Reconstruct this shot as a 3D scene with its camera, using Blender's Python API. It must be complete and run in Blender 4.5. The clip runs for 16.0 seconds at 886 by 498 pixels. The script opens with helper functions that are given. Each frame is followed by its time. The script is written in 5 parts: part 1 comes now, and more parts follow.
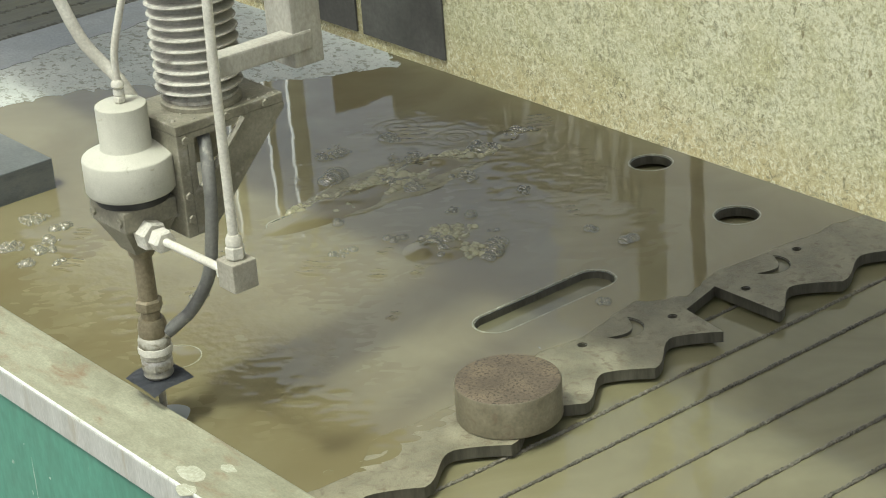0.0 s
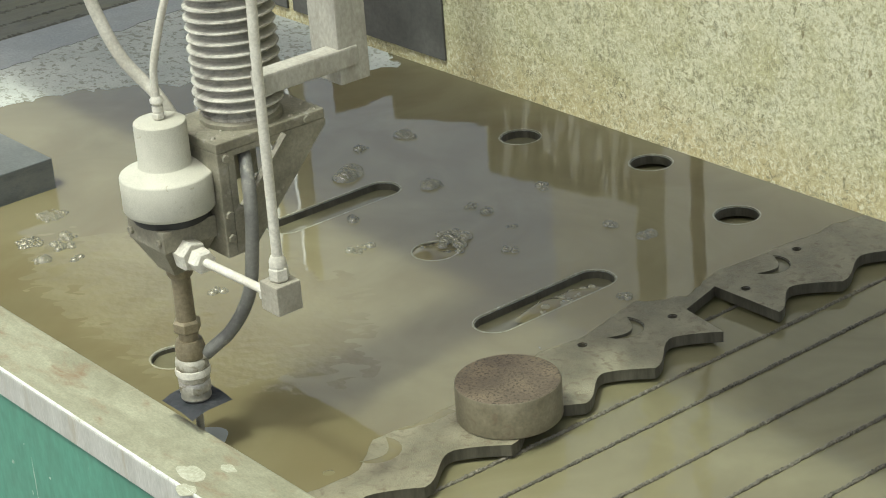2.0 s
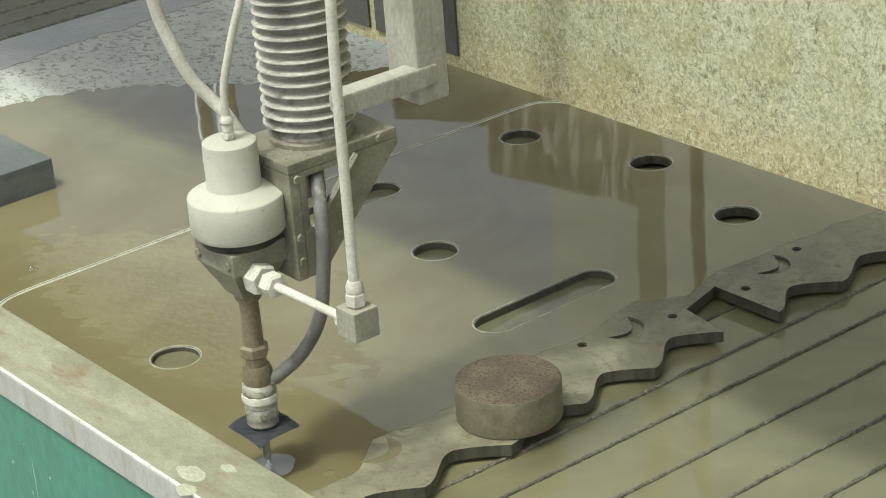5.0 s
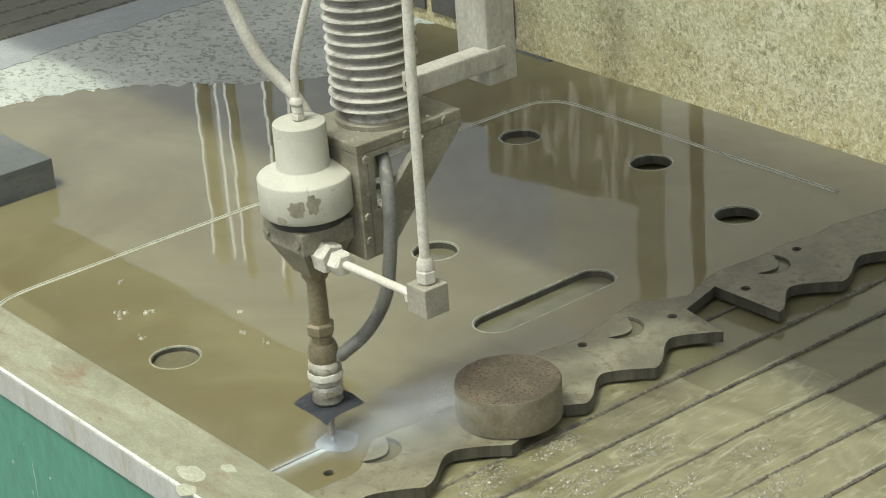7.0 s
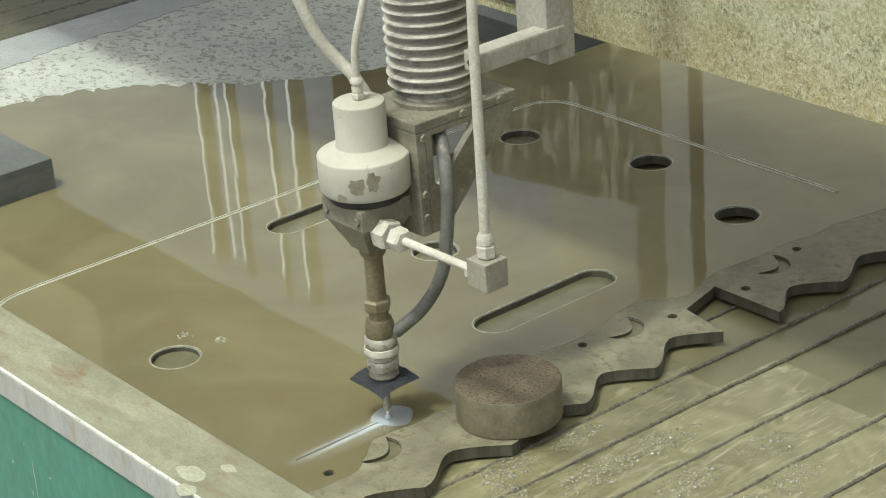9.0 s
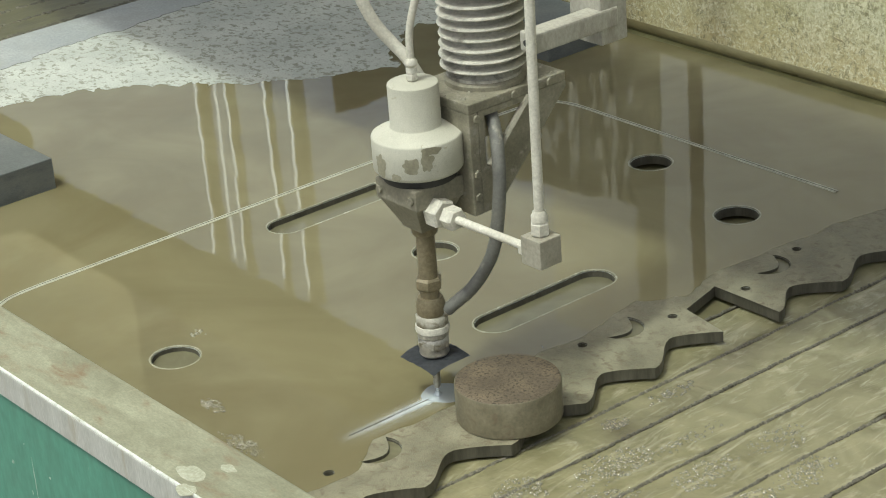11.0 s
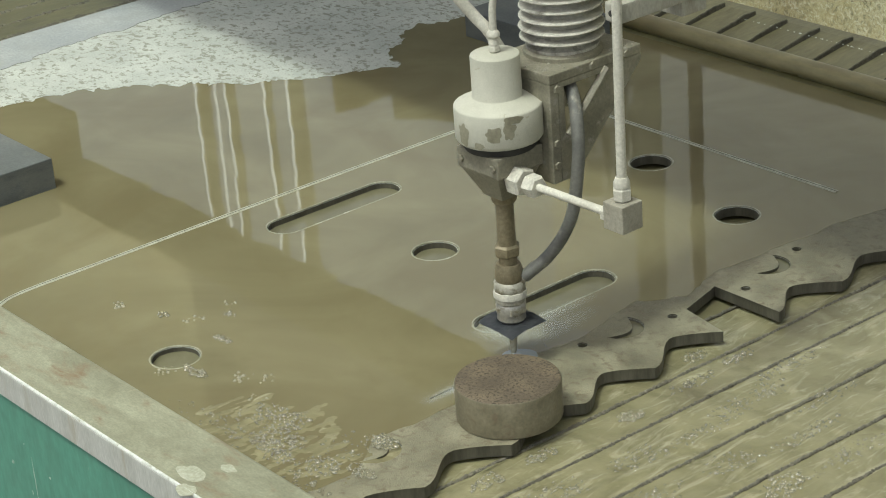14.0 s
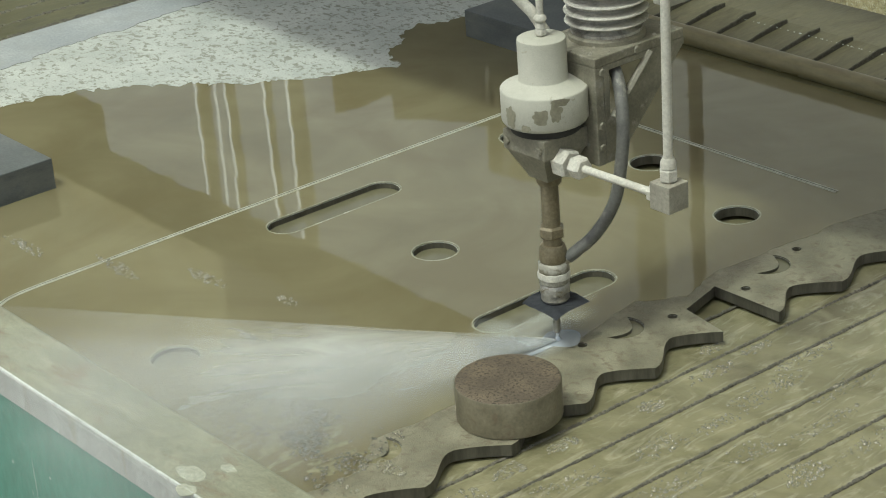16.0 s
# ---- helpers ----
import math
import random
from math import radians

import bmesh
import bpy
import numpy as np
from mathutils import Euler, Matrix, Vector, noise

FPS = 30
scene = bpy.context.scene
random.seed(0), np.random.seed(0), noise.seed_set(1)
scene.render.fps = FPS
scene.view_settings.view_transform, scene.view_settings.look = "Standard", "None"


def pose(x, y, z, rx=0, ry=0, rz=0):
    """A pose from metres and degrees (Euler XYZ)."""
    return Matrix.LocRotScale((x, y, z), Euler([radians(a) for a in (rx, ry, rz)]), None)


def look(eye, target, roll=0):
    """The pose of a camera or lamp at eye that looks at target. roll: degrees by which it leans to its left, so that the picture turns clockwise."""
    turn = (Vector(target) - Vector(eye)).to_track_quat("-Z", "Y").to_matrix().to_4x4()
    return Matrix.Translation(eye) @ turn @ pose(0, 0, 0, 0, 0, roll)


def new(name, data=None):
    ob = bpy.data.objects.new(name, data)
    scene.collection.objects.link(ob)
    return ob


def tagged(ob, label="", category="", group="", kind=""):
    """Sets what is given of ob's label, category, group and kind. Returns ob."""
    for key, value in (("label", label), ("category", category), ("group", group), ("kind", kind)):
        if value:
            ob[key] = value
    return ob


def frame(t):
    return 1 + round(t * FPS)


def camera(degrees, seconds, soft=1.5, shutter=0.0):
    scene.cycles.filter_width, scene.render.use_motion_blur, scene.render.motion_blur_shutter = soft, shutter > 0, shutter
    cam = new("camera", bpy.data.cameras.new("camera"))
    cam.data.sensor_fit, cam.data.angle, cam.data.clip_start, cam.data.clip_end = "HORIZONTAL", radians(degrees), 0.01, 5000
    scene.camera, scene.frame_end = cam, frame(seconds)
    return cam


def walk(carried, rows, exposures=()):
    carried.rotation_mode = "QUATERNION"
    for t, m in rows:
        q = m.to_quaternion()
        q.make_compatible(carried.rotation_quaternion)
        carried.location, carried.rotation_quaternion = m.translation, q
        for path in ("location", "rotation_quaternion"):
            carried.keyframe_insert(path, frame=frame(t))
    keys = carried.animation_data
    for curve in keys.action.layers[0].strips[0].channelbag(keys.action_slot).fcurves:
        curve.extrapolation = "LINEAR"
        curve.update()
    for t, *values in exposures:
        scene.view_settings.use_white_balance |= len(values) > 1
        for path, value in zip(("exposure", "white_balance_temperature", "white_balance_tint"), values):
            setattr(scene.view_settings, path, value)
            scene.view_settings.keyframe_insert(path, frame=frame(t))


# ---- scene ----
cam = camera(23.706, 16.0, soft=1.05)
EYE = Vector((2.4929, -1.9186, 1.4316))
AIM = EYE + 3.0 * Vector((-0.71941, 0.55834, -0.41317))
walk(cam, [(0, look(EYE, AIM, -4.516)), (16, look(EYE, AIM, -4.516))], exposures=[(0, 0.08, 6530, 2), (4, 0.06, 6530, 2), (9, -0.12, 6550, 2), (12, -0.22, 6500, 2), (14.5, -0.31, 6450, 2), (15.5, -0.38, 6420, 2), (16, -0.46, 6350, 1)])

# ---- light: daylight from high on the front, soft sky all round ----
SUN_WAY = Vector((-0.03, 0.43, -1.0)).normalized()
world = bpy.data.worlds.new("sky")
scene.world = world
world.use_nodes = True
sky = world.node_tree.nodes.new("ShaderNodeTexSky")
sky.sky_type = "NISHITA"
sky.sun_disc = False
sky.sun_elevation = math.asin(-SUN_WAY.z)
sky.sun_rotation = math.atan2(-SUN_WAY.x, -SUN_WAY.y)
sky.dust_density = 5.0
sky.air_density = 0.65
sky.ozone_density = 0.0
bg = world.node_tree.nodes["Background"]
bg.inputs["Strength"].default_value = 0.212
haze = world.node_tree.nodes.new("ShaderNodeHueSaturation")
haze.inputs["Saturation"].default_value = 0.55
world.node_tree.links.new(sky.outputs[0], haze.inputs["Color"])
world.node_tree.links.new(haze.outputs[0], bg.inputs[0])
sun = new("sun", bpy.data.lights.new("sun", "SUN"))
sun.data.energy = 2.05
sun.data.angle = radians(5.5)
sun.data.color = (0.93, 1.0, 0.91)
sun.matrix_world = look(Vector((0, 0, 6)) - SUN_WAY, Vector((0, 0, 6)))


# ---- materials ----
def ramp(nt, fac, stops):
    n = nt.nodes.new("ShaderNodeValToRGB")
    while len(n.color_ramp.elements) < len(stops):
        n.color_ramp.elements.new(0.5)
    for e, (p, c) in zip(n.color_ramp.elements, stops):
        e.position, e.color = p, (*c, 1.0) if len(c) == 3 else c
    nt.links.new(fac, n.inputs[0])
    return n.outputs[0]


def noise_tex(nt, scale, detail=6, rough=0.6, distort=0.0, stretch=(1, 1, 1), offset=(0, 0, 0)):
    co = nt.nodes.new("ShaderNodeTexCoord")
    mp = nt.nodes.new("ShaderNodeMapping")
    mp.inputs["Scale"].default_value = stretch
    mp.inputs["Location"].default_value = offset
    n = nt.nodes.new("ShaderNodeTexNoise")
    n.inputs["Scale"].default_value, n.inputs["Detail"].default_value = scale, detail
    n.inputs["Roughness"].default_value, n.inputs["Distortion"].default_value = rough, distort
    nt.links.new(co.outputs["Object"], mp.inputs[0])
    nt.links.new(mp.outputs[0], n.inputs["Vector"])
    return n.outputs[0]


def mixed(nt, fac, a, b, mode="MIX"):
    n = nt.nodes.new("ShaderNodeMix")
    n.data_type, n.blend_type = "RGBA", mode
    for value, socket in ((fac, n.inputs[0]), (a, n.inputs[6]), (b, n.inputs[7])):
        if isinstance(value, (int, float)):
            socket.default_value = value
        elif isinstance(value, tuple):
            socket.default_value = (*value, 1.0)
        else:
            nt.links.new(value, socket)
    return n.outputs[2]


def material(name, colors, scale=30.0, fine=200.0, rough=(0.5, 0.8), metal=0.0, bump=0.2, bump_dist=0.002, spots=None, stretch=(1, 1, 1), spot_scale=40.0,
             spot_range=(0.52, 0.6), per_object=0.0, ior=1.5, distort=0.0, stain=None):
    """Two colours by large noise, darkened by fine grain, spots of a third one; relief from both scales."""
    m = bpy.data.materials.new(name)
    m.use_nodes = True
    nt = m.node_tree
    b = nt.nodes["Principled BSDF"]
    big = noise_tex(nt, scale, 5, 0.6, distort, stretch)
    small = noise_tex(nt, fine, 4, 0.6, 0, stretch)
    col = ramp(nt, big, [(0.35, colors[0]), (0.65, colors[1])])
    grain = ramp(nt, small, [(0.3, (0.75, 0.75, 0.75)), (0.7, (1.12, 1.12, 1.12))])
    col = mixed(nt, 0.8, col, grain, "MULTIPLY")
    if spots:
        mask = ramp(nt, noise_tex(nt, spot_scale, 6, 0.65, 0.4, stretch, (3.1, 7.7, 1.3)), [(spot_range[0], (0, 0, 0)), (spot_range[1], (1, 1, 1))])
        col = mixed(nt, mask, col, spots)
    if stain:
        # splashed mud along the lower edge, ragged at its top
        co = nt.nodes.new("ShaderNodeTexCoord")
        sep = nt.nodes.new("ShaderNodeSeparateXYZ")
        nt.links.new(co.outputs["Object"], sep.inputs[0])
        add = nt.nodes.new("ShaderNodeMath")
        add.operation = "MULTIPLY_ADD"
        nt.links.new(noise_tex(nt, 7, 5, 0.65), add.inputs[0])
        add.inputs[1].default_value = -0.12
        nt.links.new(sep.outputs[2], add.inputs[2])
        mask = ramp(nt, add.outputs[0], [(0.40, (0.55, 0.55, 0.55)), (0.49, (0, 0, 0))])
        col = mixed(nt, mask, col, stain)
    if per_object:
        info = nt.nodes.new("ShaderNodeObjectInfo")
        tone = ramp(nt, info.outputs["Random"], [(0, (1 - per_object,) * 3), (1, (1 + per_object,) * 3)])
        col = mixed(nt, 1.0, col, tone, "MULTIPLY")
    nt.links.new(col, b.inputs["Base Color"])
    nt.links.new(ramp(nt, big, [(0.3, (rough[0],) * 3), (0.7, (rough[1],) * 3)]), b.inputs["Roughness"])
    b.inputs["Metallic"].default_value = metal
    b.inputs["IOR"].default_value = ior
    if bump:
        bp = nt.nodes.new("ShaderNodeBump")
        bp.inputs["Strength"].default_value, bp.inputs["Distance"].default_value = bump, bump_dist
        nt.links.new(small, bp.inputs["Height"])
        nt.links.new(bp.outputs[0], b.inputs["Normal"])
    return m


def water_material(name, colors, scale, rough, bump, bump_scale, streaks=None, ior=1.42):
    """Murky water: an opaque silt colour under a smooth surface with slow ripples."""
    m = bpy.data.materials.new(name)
    m.use_nodes = True
    nt = m.node_tree
    b = nt.nodes["Principled BSDF"]
    col = ramp(nt, noise_tex(nt, scale, 4, 0.55, 1.4), [(0.3, colors[0]), (0.7, colors[1])])
    if streaks:
        mask = ramp(nt, noise_tex(nt, 3.2, 4, 0.55, 0.8, (1, 1, 1), (5, 2, 0)), [(0.46, (0, 0, 0)), (0.66, (0.8, 0.8, 0.8))])
        col = mixed(nt, mask, col, streaks)
    nt.links.new(col, b.inputs["Base Color"])
    b.inputs["Roughness"].default_value, b.inputs["IOR"].default_value = rough, ior
    bp = nt.nodes.new("ShaderNodeBump")
    bp.inputs["Strength"].default_value, bp.inputs["Distance"].default_value = bump, 0.01
    nt.links.new(noise_tex(nt, bump_scale, 2, 0.4), bp.inputs["Height"])
    nt.links.new(bp.outputs[0], b.inputs["Normal"])
    return m


M_DRY = material("dry_steel", [(0.41, 0.430, 0.385), (0.52, 0.540, 0.485)], 7, 200, (0.6, 0.85), 0.0, 0.15, 0.001, (0.25, 0.25, 0.20), (1, 1.3, 1), 62, (0.535, 0.585))
M_BARE = material("bare_steel", [(0.31, 0.33, 0.325), (0.40, 0.42, 0.405)], 9, 180, (0.5, 0.8), 0.0, 0.2, 0.001, (0.30, 0.31, 0.29), (1, 1, 1), 22, (0.5, 0.75))
M_EDGE = material("wet_steel", [(0.165, 0.152, 0.100), (0.285, 0.266, 0.182)], 18, 420, (0.35, 0.7), 0.0, 0.9, 0.0014, (0.150, 0.122, 0.076), (1, 1, 1), 75, (0.5, 0.68))
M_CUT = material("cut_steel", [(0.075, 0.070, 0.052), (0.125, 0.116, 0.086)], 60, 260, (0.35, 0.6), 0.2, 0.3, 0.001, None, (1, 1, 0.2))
M_FILM = water_material("murky_film", [(0.165, 0.145, 0.078), (0.228, 0.203, 0.114)], 2.4, 0.02, 0.030, 9, (0.165, 0.140, 0.072), 1.78)
M_RUFFLED = water_material("ruffled_film", [(0.172, 0.151, 0.081), (0.236, 0.210, 0.118)], 2.4, 0.14, 0.10, 60, (0.170, 0.145, 0.075), 1.78)
M_BATH = water_material("murky_bath", [(0.138, 0.127, 0.070), (0.200, 0.185, 0.106)], 3.0, 0.03, 0.07, 16, None, 1.55)
# bath water darkened: the shade inside the openings is put into its colour
M_SHADED_WATER = water_material("shaded_silt_water", [(0.128, 0.119, 0.072), (0.182, 0.170, 0.104)], 9.0, 0.05, 0.05, 22, None, 1.6)
M_RUST = material("rusty_steel", [(0.100, 0.078, 0.052), (0.180, 0.140, 0.092)], 22, 320, (0.65, 0.9), 0.1, 0.7, 0.0014, (0.055, 0.045, 0.030), (1, 1, 1), 210, (0.52, 0.60))
M_DISC_SIDE = material("wet_rusty_side", [(0.128, 0.112, 0.070), (0.20, 0.178, 0.118)], 30, 200, (0.3, 0.55), 0.1, 0.25, 0.001, (0.12, 0.08, 0.05), (1, 1, 1), 50, (0.55, 0.75))
M_RIM = material("stained_zinc", [(0.215, 0.212, 0.142), (0.345, 0.342, 0.242)], 9, 260, (0.5, 0.8), 0.0, 0.45, 0.0014, (0.205, 0.142, 0.082), (0.8, 1.7, 1), 17, (0.53, 0.74), distort=0.9)
M_RIMFACE = material("scuffed_zinc", [(0.40, 0.40, 0.365), (0.52, 0.52, 0.485)], 12, 160, (0.4, 0.7), 0.1, 0.3, 0.001, (0.34, 0.30, 0.22), (2.5, 1, 0.4), 16, (0.55, 0.75))
M_GREEN = material("green_paint", [(0.066, 0.225, 0.160), (0.090, 0.270, 0.196)], 5, 90, (0.35, 0.55), 0.0, 0.15, 0.001, (0.25, 0.33, 0.27), (1, 1, 0.35), 26, (0.66, 0.7))
M_SLAT = material("corroded_slat", [(0.085, 0.078, 0.056), (0.165, 0.152, 0.112)], 90, 300, (0.5, 0.8), 0.15, 0.6, 0.002, (0.22, 0.2, 0.15), (1, 1, 1), 120, (0.58, 0.68), per_object=0.15)
M_BLOCK = material("blue_grey_steel", [(0.105, 0.115, 0.110), (0.155, 0.165, 0.158)], 12, 190, (0.5, 0.75), 0.1, 0.35, 0.001, (0.22, 0.225, 0.19), (1, 1, 3), 9, (0.46, 0.95))
M_DUSTY = material("dusty_white", [(0.50, 0.475, 0.40), (0.63, 0.61, 0.53)], 20, 260, (0.7, 0.9), 0.0, 0.35, 0.0009, (0.36, 0.335, 0.27), (1, 1, 1), 45, (0.62, 0.72))
M_CUP = material("dust_caked_cup", [(0.44, 0.43, 0.355), (0.52, 0.51, 0.43)], 14, 800, (0.75, 0.95), 0.0, 0.4, 0.001, (0.36, 0.34, 0.26), (1, 1, 1), 95, (0.62, 0.68))
M_WET_DUST = material("wet_dust", [(0.215, 0.200, 0.140), (0.285, 0.268, 0.195)], 40, 240, (0.4, 0.6), 0.0, 0.3, 0.001)
M_HEAD = material("dirty_grey_metal", [(0.190, 0.176, 0.130), (0.31, 0.290, 0.222)], 25, 220, (0.5, 0.8), 0.25, 0.4, 0.001, (0.36, 0.34, 0.29), (1, 1, 1), 38, (0.58, 0.7))
M_DARK = material("dark_rubber", [(0.018, 0.018, 0.018), (0.035, 0.034, 0.032)], 30, 200, (0.5, 0.7), 0.0, 0.2, 0.001)
M_SHIELD = material("slate_rubber", [(0.055, 0.06, 0.07), (0.085, 0.09, 0.10)], 40, 200, (0.4, 0.6), 0.0, 0.2, 0.001)
M_SCALE = material("limed_brass", [(0.30, 0.285, 0.225), (0.46, 0.44, 0.37)], 45, 240, (0.4, 0.7), 0.2, 0.5, 0.001, (0.17, 0.145, 0.09), (1, 1, 1), 60, (0.52, 0.66))
M_HOSE = material("grey_hose", [(0.105, 0.105, 0.096), (0.20, 0.197, 0.178)], 22, 200, (0.5, 0.7), 0.0, 0.2, 0.001, (0.27, 0.26, 0.22), (1, 1, 1), 30, (0.58, 0.7))
M_BRONZE = material("bronze_pipe", [(0.195, 0.163, 0.102), (0.285, 0.243, 0.160)], 25, 200, (0.35, 0.55), 0.4, 0.2, 0.001, (0.28, 0.24, 0.17), (1, 1, 1), 40, (0.58, 0.75))
M_CHROME = material("worn_steel", [(0.34, 0.32, 0.27), (0.5, 0.48, 0.43)], 40, 240, (0.25, 0.45), 0.6, 0.2, 0.0008, (0.22, 0.19, 0.13), (1, 1, 1), 60, (0.56, 0.66))
M_BELLOWS = material("grey_bellows", [(0.37, 0.355, 0.305), (0.56, 0.54, 0.475)], 16, 220, (0.6, 0.85), 0.0, 0.35, 0.0008, (0.17, 0.158, 0.13), (1, 1, 0.6), 20, (0.56, 0.72))
M_GUARD = material("mottled_cream", [(0.415, 0.400, 0.230), (0.540, 0.535, 0.380)], 9, 210, (0.6, 0.85), 0.0, 0.5, 0.0020, (0.300, 0.285, 0.160), (1, 1, 0.9), 140, (0.49, 0.62), distort=1.4, stain=(0.42, 0.32, 0.14))


def flaking(m):
    """Fine dark crackle over the mottling, in drifts."""
    nt = m.node_tree
    b = nt.nodes["Principled BSDF"]
    under = b.inputs["Base Color"].links[0].from_socket
    fleck = ramp(nt, noise_tex(nt, 75, 8, 0.85, 1.6, (1, 1, 0.85), (4, 1, 9)), [(0.50, (0, 0, 0)), (0.57, (1, 1, 1))])
    drift = ramp(nt, noise_tex(nt, 14, 4, 0.6, 0.5, (1, 1, 0.7), (1, 8, 3)), [(0.36, (0.35, 0.35, 0.35)), (0.66, (1, 1, 1))])
    cover = mixed(nt, 1.0, fleck, drift, "MULTIPLY")
    nt.links.new(mixed(nt, cover, under, (0.150, 0.142, 0.080)), b.inputs["Base Color"])
    pale = ramp(nt, noise_tex(nt, 110, 6, 0.8, 1.5, (1, 1, 1), (7, 3, 2)), [(0.51, (0, 0, 0)), (0.60, (0.9, 0.9, 0.9))])
    nt.links.new(mixed(nt, pale, b.inputs["Base Color"].links[0].from_socket, (0.60, 0.590, 0.42)), b.inputs["Base Color"])


flaking(M_GUARD)
M_PANEL = material("dark_panel", [(0.060, 0.060, 0.056), (0.105, 0.104, 0.096)], 12, 160, (0.5, 0.7), 0.0, 0.2, 0.001)
M_WALL = material("pale_shop_wall", [(0.42, 0.42, 0.39), (0.50, 0.50, 0.47)], 0.8, 20, (0.7, 0.9), 0.0, 0.1)
M_SHOP_DARK = material("brown_post_paint", [(0.09, 0.07, 0.045), (0.13, 0.10, 0.065)], 3, 40, (0.6, 0.8), 0.0, 0.1)
M_CONCRETE = material("shop_concrete", [(0.22, 0.21, 0.19), (0.3, 0.29, 0.27)], 2, 60, (0.7, 0.9), 0.0, 0.2)
M_KHAKI = material("khaki_paint", [(0.36, 0.34, 0.22), (0.46, 0.43, 0.30)], 5, 40, (0.6, 0.8), 0.0, 0.1)
M_MUD = material("wet_mud", [(0.140, 0.123, 0.066), (0.210, 0.186, 0.106)], 12, 120, (0.3, 0.55), 0.0, 0.4, 0.002, (0.11, 0.09, 0.045), (1, 0.3, 1), 26, (0.5, 0.7))
M_DARK_OLIVE = material("dark_olive", [(0.085, 0.078, 0.034), (0.135, 0.125, 0.058)], 10, 110, (0.25, 0.5), 0.0, 0.5, 0.002, (0.055, 0.047, 0.024), (0.5, 0.2, 1), 20, (0.5, 0.7))
# opaque white for the painted rim highlight and the glint of the drops
M_GLINT = material("pale_glint", [(0.60, 0.61, 0.56), (0.74, 0.75, 0.72)], 40, 200, (0.7, 0.9), 0.0, 0.4, 0.001, (0.36, 0.35, 0.27), (1, 1, 1), 60, (0.55, 0.65))
M_SALT = material("faint_lime", [(0.37, 0.37, 0.275), (0.44, 0.44, 0.345)], 50, 200, (0.7, 0.9), 0.0, 0.3, 0.001, (0.36, 0.35, 0.25), (1, 1, 1), 60, (0.58, 0.72))
M_CHIP = material("scratched_paint", [(0.30, 0.40, 0.33), (0.42, 0.50, 0.42)], 40, 160, (0.5, 0.8))
M_POST = material("grey_white", [(0.33, 0.315, 0.265), (0.43, 0.415, 0.355)], 14, 220, (0.6, 0.85), 0.0, 0.35, 0.0009, (0.26, 0.24, 0.19), (1, 1, 0.6), 22, (0.55, 0.70))
M_ELBOW = material("dusty_grey_block", [(0.265, 0.247, 0.195), (0.35, 0.328, 0.265)], 30, 220, (0.6, 0.85), 0.0, 0.4, 0.001, (0.2, 0.18, 0.14), (1, 1, 1), 60, (0.58, 0.66))
M_OLIVE = material("olive_paint", [(0.20, 0.18, 0.10), (0.30, 0.27, 0.16)], 5, 40, (0.6, 0.8), 0.0, 0.1)
# glow of the added upright strips; no lamp is known there
M_GLOW_STRIP = bpy.data.materials.new("light_tube")
M_GLOW_STRIP.use_nodes = True
M_GLOW_STRIP.node_tree.nodes["Principled BSDF"].inputs["Emission Color"].default_value = (0.95, 1.0, 1.0, 1)
M_GLOW_STRIP.node_tree.nodes["Principled BSDF"].inputs["Emission Strength"].default_value = 1.25
M_TUBE = material("mud_brown_tube", [(0.200, 0.174, 0.090), (0.275, 0.240, 0.132)], 5, 90, (0.2, 0.35), 0.0, 0.08, 0.001, (0.14, 0.105, 0.052), (0.3, 1, 1), 9, (0.52, 0.75))
M_SCREEN = material("streaked_olive", [(0.06, 0.052, 0.028), (0.42, 0.39, 0.25)], 5, 22, (0.6, 0.8), 0.0, 0.1, 0.001, (0.85, 0.83, 0.68), (1, 3.4, 0.9), 4.5, (0.52, 0.60), distort=1.6)


def plain(name, color, rough, alpha=1.0, transmission=0.0, ior=1.33):
    m = bpy.data.materials.new(name)
    m.use_nodes = True
    b = m.node_tree.nodes["Principled BSDF"]
    b.inputs["Base Color"].default_value, b.inputs["Roughness"].default_value = (*color, 1), rough
    b.inputs["Alpha"].default_value, b.inputs["Transmission Weight"].default_value, b.inputs["IOR"].default_value = alpha, transmission, ior
    return m


M_SPLASH = plain("milky_water", (0.78, 0.87, 0.95), 0.2, 0.32)
M_BUBBLE = plain("bubble_skin", (0.27, 0.255, 0.17), 0.05, 0.6, 0.0, 2.3)
M_FROTH = plain("froth_bubbles", (0.36, 0.335, 0.22), 0.03, 0.46, 0.0, 2.9)
M_PALE = plain("pale_bubbles", (0.40, 0.375, 0.25), 0.06, 0.62, 0.0, 2.4)
M_TAN = plain("tan_froth", (0.42, 0.395, 0.235), 0.08, 0.66, 0.0, 2.0)


